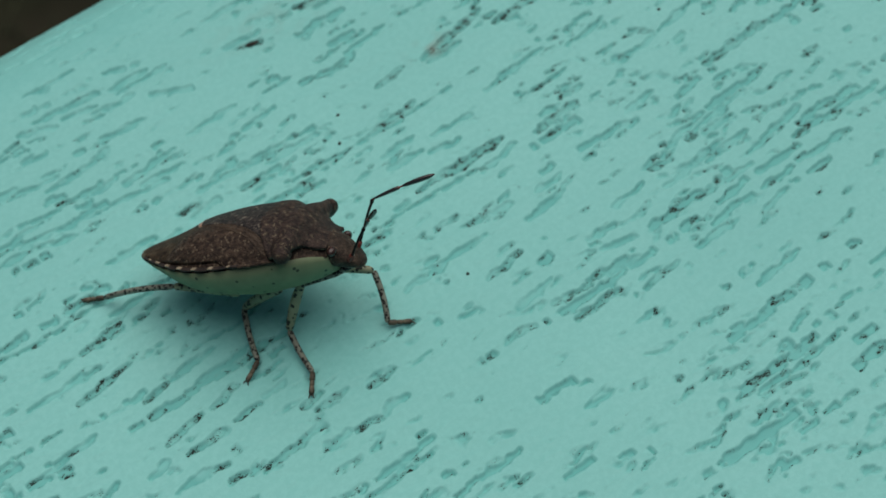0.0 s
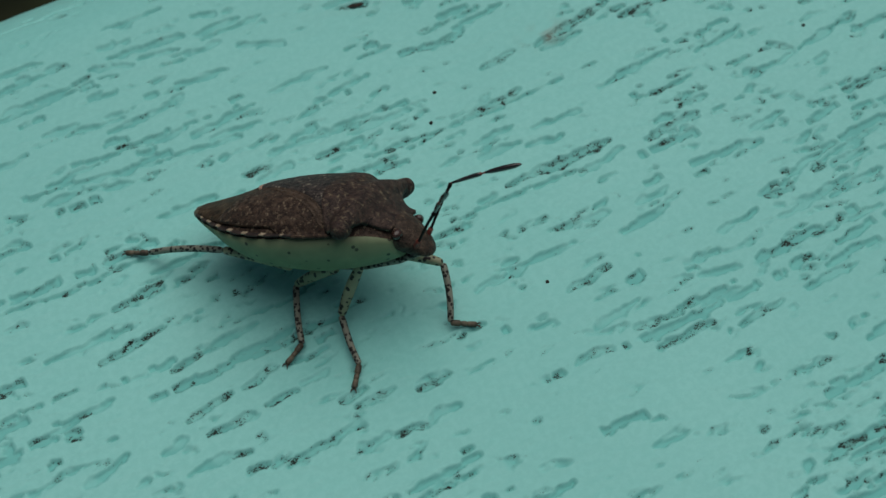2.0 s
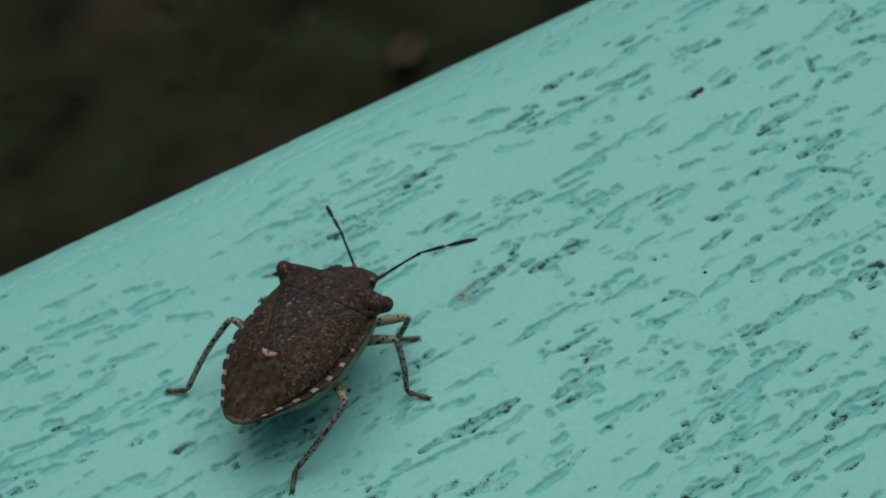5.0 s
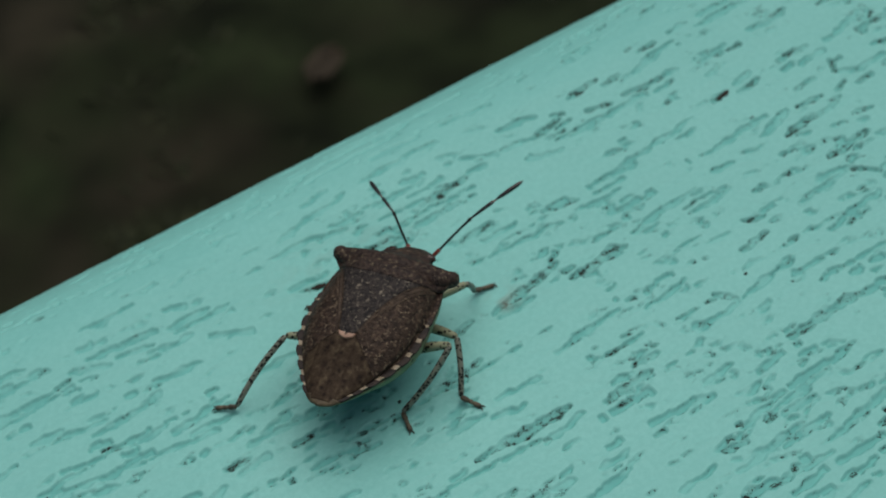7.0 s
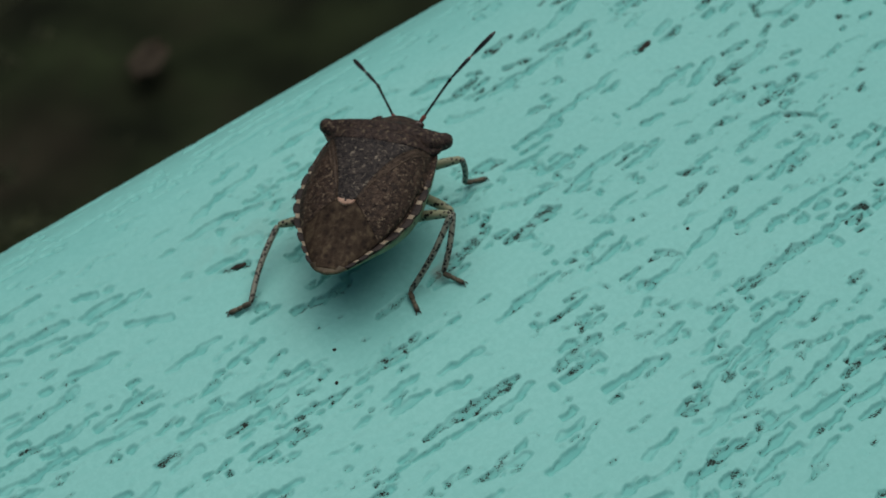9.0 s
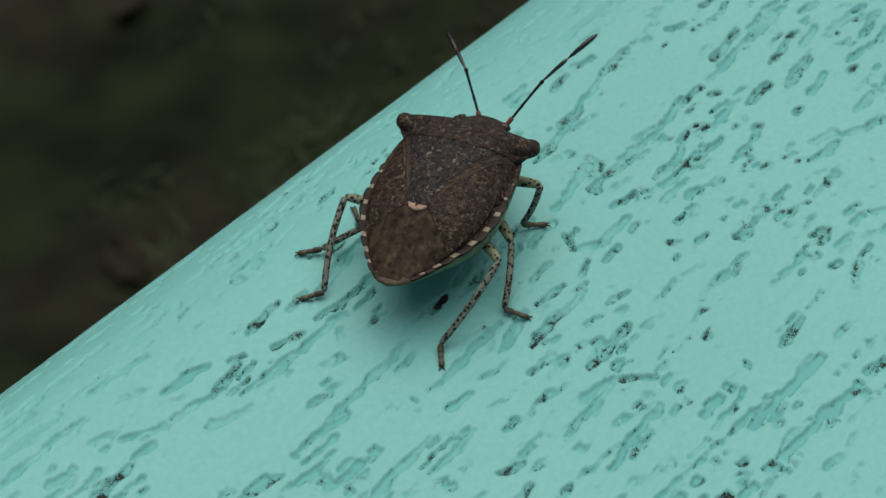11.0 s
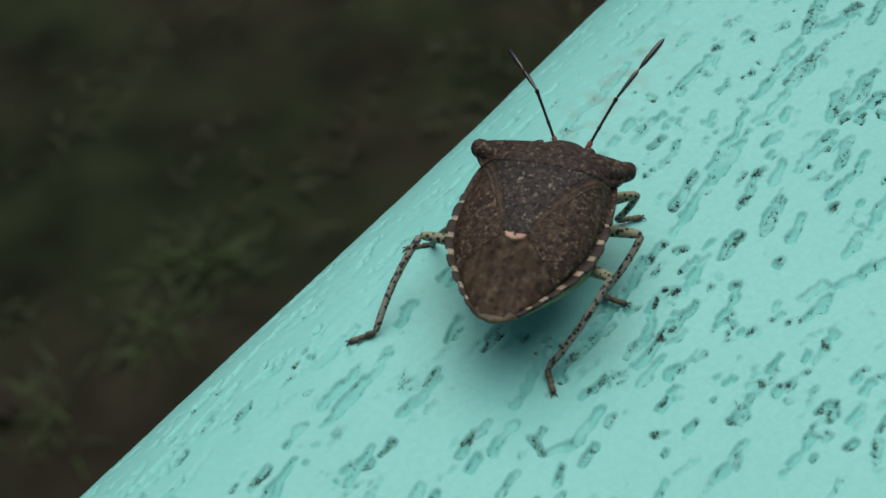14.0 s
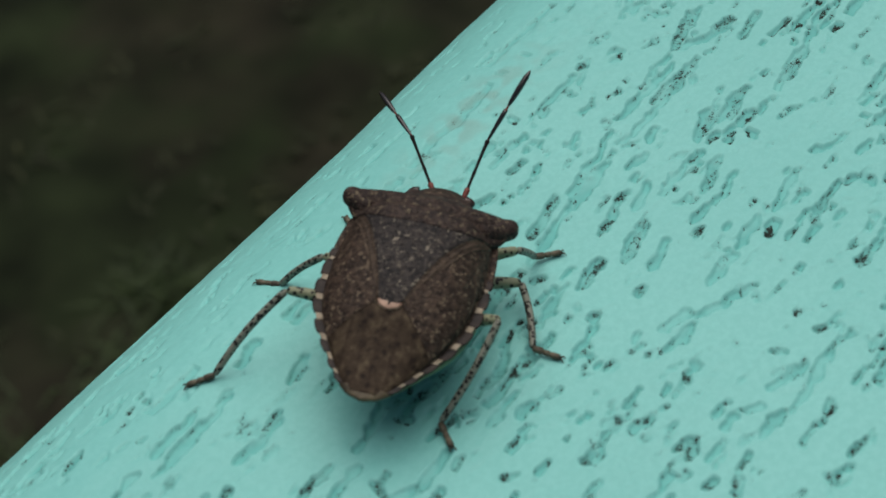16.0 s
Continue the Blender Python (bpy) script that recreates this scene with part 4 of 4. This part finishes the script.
# coxa (x, y, z), femur, tibia and tarsus in mm
LEGS = {"front": ((3.3, 1.0, -1.75), 3.5, 3.2, 1.55), "middle": ((2.0, 1.25, -2.0), 3.7, 3.7, 1.5), "hind": ((-0.5, 1.6, -2.0), 4.2, 5.4, 1.5)}
legs = {}
for kind, (coxa, fe, ti, ta) in LEGS.items():
    shared = None
    for side, tag in ((1, "L"), (-1, "R")):
        if shared is None:
            v, f = limb(fe, 0.225, 0.215, 0.10)
            a = mesh_ob("femur", v, f, FEMUR, bug, "pale olive thigh with black dots")
            v, f = limb(ti, 0.195, 0.175)
            b = mesh_ob("tibia", v, f, TIBIA, bug, "pale shin densely dotted with black")
            v, f = tarsus_mesh(ta)
            c = mesh_ob("tarsus", v, f, TARSUS, b, "dark brown clawed foot")
            shared = (a, b, c)
            legs[kind, tag] = shared
        else:
            made = []
            for o in shared:
                q = o.copy()
                scene.collection.objects.link(q)
                q.parent = made[1] if len(made) == 2 else bug
                made.append(q)
            legs[kind, tag] = tuple(made)

antennae = {}
for tag in "LR":
    v, f = tube([(x * MM, 0, z * MM) for x, z in ((0, 0), (0.12, 0), (0.66, 0), (0.76, 0), (0.82, 0), (0.92, 0), (1.55, 0.02), (1.64, 0.02), (1.70, 0.02), (1.80, 0.02), (2.6, 0.03), (3.30, 0), (3.46, 0), (3.56, 0), (3.6, 0))], [r * MM for r in (0.07, 0.13, 0.14, 0.15, 0.09, 0.075, 0.075, 0.095, 0.095, 0.075, 0.075, 0.085, 0.12, 0.11, 0.05)], 10)
    mats = [1 if max(v[i][0] for i in q) > 0.9 * MM else 0 for q in f]
    lower = mesh_ob("antenna", v, f, [ANTENNA_RED, ANTENNA_DARK], bug, "thin feeler with a red-brown root", True, mats)
    v, f = tube([(x * MM, 0, z * MM) for x, z in ((0, 0), (0.08, 0), (0.4, 0.01), (0.9, 0.03), (1.5, 0.04), (1.72, 0.04), (1.80, 0.04), (1.88, 0.04), (1.98, 0.04), (2.3, 0.03), (3.0, 0), (3.6, -0.03), (3.88, -0.04), (4.0, -0.05))], [r * MM for r in (0.04, 0.065, 0.085, 0.11, 0.125, 0.105, 0.05, 0.045, 0.065, 0.12, 0.155, 0.14, 0.085, 0.02)], 10)
    mats = [1 if max(v[i][0] for i in q) < 0.10 * MM or 1.74 * MM < sum(v[i][0] for i in q) / len(q) < 1.95 * MM else 0 for q in f]
    upper = mesh_ob("antenna_club", v, f, [ANTENNA_CLUB, ANTENNA_RED], lower, "dark thickened end of a feeler with a reddish joint", True, mats)
    antennae[tag] = (lower, upper)

# ---- the bug's way: seconds, x, y, z in mm over the plank, then yaw, head-up pitch and roll in degrees ----
BODY_A = [(0, -11.89, 5.74, 4.14, -49.4, 14.7, -27.5), (2.3, -11.89, 5.74, 4.14, -49.4, 14.7, -27.5), (2.5, -11.23, 6.25, 4.33, -45.6, 10.3, -21.8), (2.6, -9.9, 7.6, 4.2, -30.0, 6.5, -13.5), (2.7, -7.42, 9.69, 4.08, -8.7, 0.6, -7.7),
          (2.8, -5.34, 10.6, 4.05, 4, 2, -6), (2.9, -3.09, 12.87, 4.0, 22.0, 0, -5), (3.0, -2.63, 14.11, 4.15, 26.9, 3.0, -5.0), (6.0, -2.59, 14.12, 4.15, 26.6, 3.0, -5.6), (6.25, -0.40, 15.65, 4.12, 31.6, 2.1, -4.0), (8.2, -0.42, 15.66, 4.12, 31.1, 2.2, -4.6), (8.5, 3.77, 17.56, 4.24, 29.8, 5.3, -5.0)]
BODY_B = [(9.0, 7.55, 19.99, 4.25, 32.3, 2.1, -5.6), (9.5, 22.27, 24.04, 4.12, 22.7, 2.9, -5.6), (10.0, 29.55, 23.98, 4.09, 18.4, 2.2, -3.1), (10.2, 31.44, 24.14, 4.03, 19.8, 3.2, -4.6), (12.3, 38.91, 24.86, 3.80, 18.5, 0.4, -2.0), (12.5, 39.47, 24.80, 3.88, 18.3, 0.2, -1.7),
          (13.0, 45.25, 26.86, 3.94, 18.1, 4.8, -3.7), (13.5, 47.78, 26.82, 3.82, 20.3, 3.4, -3.0), (14.0, 48.26, 25.82, 3.86, 19.2, 0.3, -0.4), (14.5, 48.26, 25.73, 3.73, 20.0, 0.8, 1.3), (15.0, 48.29, 25.37, 3.64, 21.5, 1.5, 3.2), (15.5, 47.79, 24.24, 3.71, 20.2, 2.8, 6.2), (16.0, 47.64, 23.64, 3.64, 19.3, 3.8, 5.5)]
# where each foot comes down: seconds, x, y in mm
FEET = {
    ("hind", "R"): [(0, -20.4, 12.55), (2.65, -14.7, 8.7), (2.95, -7.5, 7.5), (6.3, -1.65, 10.0), (8.8, 5.9, 13.5), (9.25, 12.5, 16.0), (9.5, 18.1, 17.5), (9.95, 22.9, 17.8), (10.2, 24.4, 17.9), (10.9, 28.2, 18.5), (11.6, 31.6, 19.2), (12.8, 38.3, 19.7), (13.3, 42.45, 20.6), (15.3, 43.15, 18.15)],
    ("middle", "R"): [(0, -16.3, 0.9), (2.68, -9.0, 2.4), (2.95, 2.85, 9.0), (8.45, 9.4, 13.4), (9.2, 18, 15.2), (9.5, 26.0, 16.6), (9.95, 33.85, 17.35), (11.6, 40.75, 17.95), (12.95, 49.4, 20.95), (15.3, 50.35, 17.0)],
    ("front", "R"): [(0, -14.0, -2.4), (2.5, -7.3, -1.6), (2.7, 0, 4.7), (2.95, 4.75, 13.55), (6.2, 9.15, 16.8), (8.8, 16.0, 19.3), (9.25, 24, 21), (9.5, 30.1, 21.4), (9.9, 34.8, 20.5), (10.2, 39.7, 21.2), (11.8, 43.9, 21.0), (12.5, 47.6, 22.0), (12.95, 50.1, 24.6), (13.4, 55.05, 23.8), (15.3, 56.3, 20.9)],
    ("front", "L"): [(0, -6.2, -2.0), (2.7, 1.0, 13.7), (2.95, 1.6, 20.2), (6.3, 3.7, 21.8), (8.7, 11.4, 26.0), (9.3, 19.0, 29.6), (9.55, 26.2, 30.2), (10.0, 33.6, 30.6), (11.7, 43, 32.3), (12.9, 51, 33.5), (13.5, 53.5, 33.5), (15.3, 53.0, 32.0)],
    ("middle", "L"): [(0, -8.0, 8.6), (2.75, -4.4, 15.8), (2.95, -2.0, 22.3), (6.3, -1.5, 22.6), (8.9, 6.1, 26.2), (9.35, 17.3, 29.4), (9.7, 28.5, 30.8), (12.0, 35.5, 31.55), (12.9, 40.1, 32.6), (13.4, 46.9, 33.3), (15.5, 47.2, 33.2)],
    ("hind", "L"): [(0, -12.0, 12.3), (2.7, -10.5, 15.0), (2.95, -10.3, 18.95), (8.45, -2.6, 20.95), (9.2, 7, 25), (9.45, 15.3, 27.7), (9.95, 22.05, 27.6), (10.7, 26.6, 27.8), (11.5, 31.1, 27.95), (12.9, 39.7, 31.2)],
}
# how each leg is held: seconds, the knee's side of the leg in the bug's space, and the foot's heading over the plank in degrees
HOLD = {
    ("front", "R"): [(0, -0.83, 0.51, -0.22, -130), (2.4, -0.83, 0.51, -0.22, -130), (2.9, 0.26, -0.78, 0.57, -26), (6.0, 0.32, -0.76, 0.56, -21), (6.2, 0.18, -0.71, 0.68, -6), (9.0, 0.13, -0.73, 0.67, -16), (10.0, 0.23, -0.70, 0.68, -43), (12.5, -0.11, -0.67, 0.73, -32), (14.5, 0.02, -0.76, 0.65, -38), (16, -0.23, -0.60, 0.77, -35)],
    ("middle", "R"): [(0, -0.7, 0.5, 0.1, -155), (2.5, -0.7, 0.5, 0.1, -155), (2.9, 0.38, -0.51, 0.78, -51), (6.0, 0.36, -0.53, 0.77, -45), (7.0, 0.32, -0.61, 0.72, -61), (9.0, 0.36, -0.78, 0.52, -66), (10.0, 0.39, -0.38, 0.84, -59), (12.5, 0.81, -0.56, 0.19, -78), (13.5, 0.79, -0.60, 0.07, -67), (14.5, 0.29, -0.75, 0.60, -74), (15.2, 0.29, -0.75, 0.60, -74), (15.4, 0.97, -0.25, 0.02, -75), (16, 0.97, -0.25, 0.02, -75)],
    ("hind", "R"): [(0, -0.02, -0.45, 0.88, 140), (2.5, -0.02, -0.45, 0.88, 140), (2.9, -0.01, -0.82, 0.57, 233), (6.0, -0.05, -0.78, 0.62, 233), (6.3, 0.09, -0.89, 0.44, 258), (9.0, 0.10, -0.87, 0.49, 251), (10.0, 0.05, -0.82, 0.58, 226), (12.5, -0.07, -0.76, 0.64, 227), (14.5, -0.06, -0.74, 0.67, 228), (16, 0.14, -0.68, 0.72, 237)],
    ("front", "L"): [(0, 0.50, 0.60, 0.58, -28), (2.5, 0.50, 0.60, 0.58, -28), (2.9, 0.57, 0.54, 0.62, 60), (16, 0.57, 0.54, 0.62, 60)],
    ("middle", "L"): [(0, 0.12, 0.33, 0.93, 60), (2.5, 0.12, 0.33, 0.93, 60), (2.9, -0.40, 0.0, 0.85, 125), (12.5, -0.53, -0.11, 0.84, 125), (13.5, -0.60, 0.28, 0.70, 125), (14.5, -0.60, 0.28, 0.70, 125), (15.3, -0.30, 0.30, 0.80, 125), (15.6, 0.12, 0.33, 0.93, 102), (16, 0.12, 0.33, 0.93, 102)],
    ("hind", "L"): [(0, 0.44, 0.44, 0.78, 120), (2.5, 0.44, 0.44, 0.78, 120), (2.9, 0.44, 0.44, 0.78, 135), (6.0, 0.45, 0.42, 0.79, 138), (7.0, 0.18, 0.34, 0.92, 138), (9.0, 0.50, 0.84, 0.20, 162), (10.0, 0.30, 0.71, 0.64, 140), (12.5, 0.31, 0.74, 0.60, 149), (13.5, 0.44, 0.63, 0.65, 139), (14.5, 0.63, 0.66, 0.41, 144), (16, 0.36, 0.40, 0.84, 140)],
}
# feelers: seconds, then yaw and pitch of the lower and of the upper half in the bug's space
FEELERS = {
    "L": [(0, 6, 63, 10, 15), (2.5, 6, 62, 8, 16), (2.7, 40, 40, -20, 30), (3.0, 50, -2, 56, -8), (3.5, 51, 14, 54, -18), (5.9, 49, 5, 53, -10), (6.3, 44, 8, 51, -6), (7.0, 43, 8, 51, -6), (8.2, 43, 13, 51, -9), (9.0, 39, 6, 46, -10), (9.5, 32, -2, 42, -22), (10.0, 37, 10, 41, -11), (12.5, 35, 33, 40, 1), (14.0, 36, 28, 38.5, -2), (15.0, 36, 20, 38.5, -4), (16.0, 36, 15, 41, -7)],
    "R": [(0, -36, 45, -51, 31), (2.0, -36, 45, -51, 31), (2.5, -19, 46, -55, 28), (2.7, -26, 23, -42, 22), (3.0, -92, 26, -100, 16), (3.5, -56, 25, -67, 17), (5.9, -52, 28, -67, 18), (6.3, -35, 23, -44, 19), (7.0, -33, 23, -42, 19), (8.2, -29, 29, -47, 31), (9.0, -31, 30, -45, 31), (9.5, -82, 27, -93, 20), (10.0, -36, 21, -57, 27), (12.5, -15, 20, -31, 24), (13.2, -19, 21, -34, 26), (14.0, -17, 23, -31, 29), (15.0, -12, 20, -28, 34), (15.5, -8, 18, -24, 39), (16.0, -6, 17, -25, 38)],
}


def tracks(rows):
    """One smooth curve for each column of rows after the time."""
    return [smooth_curve(*[(r[0], r[c]) for r in rows]) for c in range(1, len(rows[0]))]


def surface(y):
    """Height of the plank's face in mm at y, over its top."""
    s = min(max(0.0, y - EDGE), ROUND * 0.95)
    return math.sqrt(ROUND * ROUND - s * s) - ROUND


def foot(rows, t):
    """The foot's place at t, lifted on its way from one hold to the next."""
    at = rows[0]
    for a, b in zip(rows, rows[1:]):
        span = min(0.16, 0.7 * (b[0] - a[0]))
        if t >= b[0]:
            at = b
        elif t > b[0] - span:
            u = (t - b[0] + span) / span
            s = u * u * (3 - 2 * u)
            x, y = a[1] + (b[1] - a[1]) * s, a[2] + (b[2] - a[2]) * s
            return Vector((x, y, surface(y) + 1.3 * math.sin(math.pi * u) * min(1.0, math.hypot(b[1] - a[1], b[2] - a[2]) / 3)))
        else:
            break
    return Vector((at[1], at[2], surface(at[2])))


def aimed(origin, target, up):
    """A pose at origin (mm) whose x axis points at target and whose z leans to up."""
    x = (target - origin).normalized()
    y = up.cross(x).normalized()
    z = x.cross(y)
    m = Matrix((x, y, z)).transposed().to_4x4()
    m.translation = origin * MM
    return m


def bend(coxa, ankle, up, l1, l2):
    """The knee between coxa and ankle for segments l1 and l2, bent towards up; and the ankle that can be reached."""
    d = ankle - coxa
    r = max(d.length, abs(l1 - l2) + 0.05)
    reach = min(r, (l1 + l2) * 0.995)
    d = d.normalized()
    c = (l1 * l1 + reach * reach - l2 * l2) / (2 * l1 * reach)
    c = min(1.0, max(-1.0, c))
    side = (up - d * up.dot(d)).normalized()
    return coxa + d * (l1 * c) + side * (l1 * math.sqrt(1 - c * c)), coxa + d * reach


def motions():
    body = tracks(BODY_A + BODY_B)
    times = [k / 10 for k in range(161)]
    poses = {}
    for t in times:
        x, y, z, yaw, pitch, roll = (c(t) for c in body)
        poses[t] = pose(x * MM, y * MM, TOP + z * MM, roll, -pitch, yaw)
    walk(bug, [(t, poses[t]) for t in times])
    for (kind, tag), pieces in legs.items():
        (cx, cy, cz), l1, l2, l3 = LEGS[kind]
        coxa = Vector((cx, cy if tag == "L" else -cy, cz))
        rows = ([], [], [])
        held = tracks(HOLD[kind, tag])
        for t in times:
            m = poses[t]
            turn = m.to_3x3()
            tip = foot(FEET[kind, tag], t)
            tip = Vector((tip.x * MM, tip.y * MM, tip.z * MM + TOP + 0.10 * MM))
            kx, ky, kz, heading = (c(t) for c in held)
            out = Vector((math.cos(radians(heading)), math.sin(radians(heading)), 0))
            ankle = tip - out * (l3 * 0.97 * MM) + Vector((0, 0, 0.28 * MM))
            inv = m.inverted()
            a, e = (inv @ ankle) / MM, (inv @ tip) / MM
            up = Vector((kx, ky, kz)).normalized()
            knee, a = bend(coxa, a, up, l1, l2)
            rows[0].append((t, aimed(coxa, knee, up)))
            rows[1].append((t, aimed(knee, a, up)))
            rows[2].append((t, rows[1][-1][1].inverted() @ aimed(a, e, turn.transposed() @ Vector((0, 0, 1)))))
        for piece, r in zip(pieces, rows):
            walk(piece, r)
    for tag, (lower, upper) in antennae.items():
        side = 1 if tag == "L" else -1
        ways = tracks(FEELERS[tag])
        base = Vector((6.42, 0.52 if side > 0 else -0.80, -0.76))
        first, second = [], []
        for t in times:
            a, b, c, d = (radians(w(t)) for w in ways)
            d1 = Vector((math.cos(a) * math.cos(b), math.sin(a) * math.cos(b), math.sin(b)))
            d2 = Vector((math.cos(c) * math.cos(d), math.sin(c) * math.cos(d), math.sin(d)))
            joint = base + d1 * 3.58
            up = Vector((-0.3, 0, 1))
            first.append((t, aimed(base, base + d1, up)))
            second.append((t, first[-1][1].inverted() @ aimed(joint, joint + d2, up)))
        walk(lower, first)
        walk(upper, second)


motions()
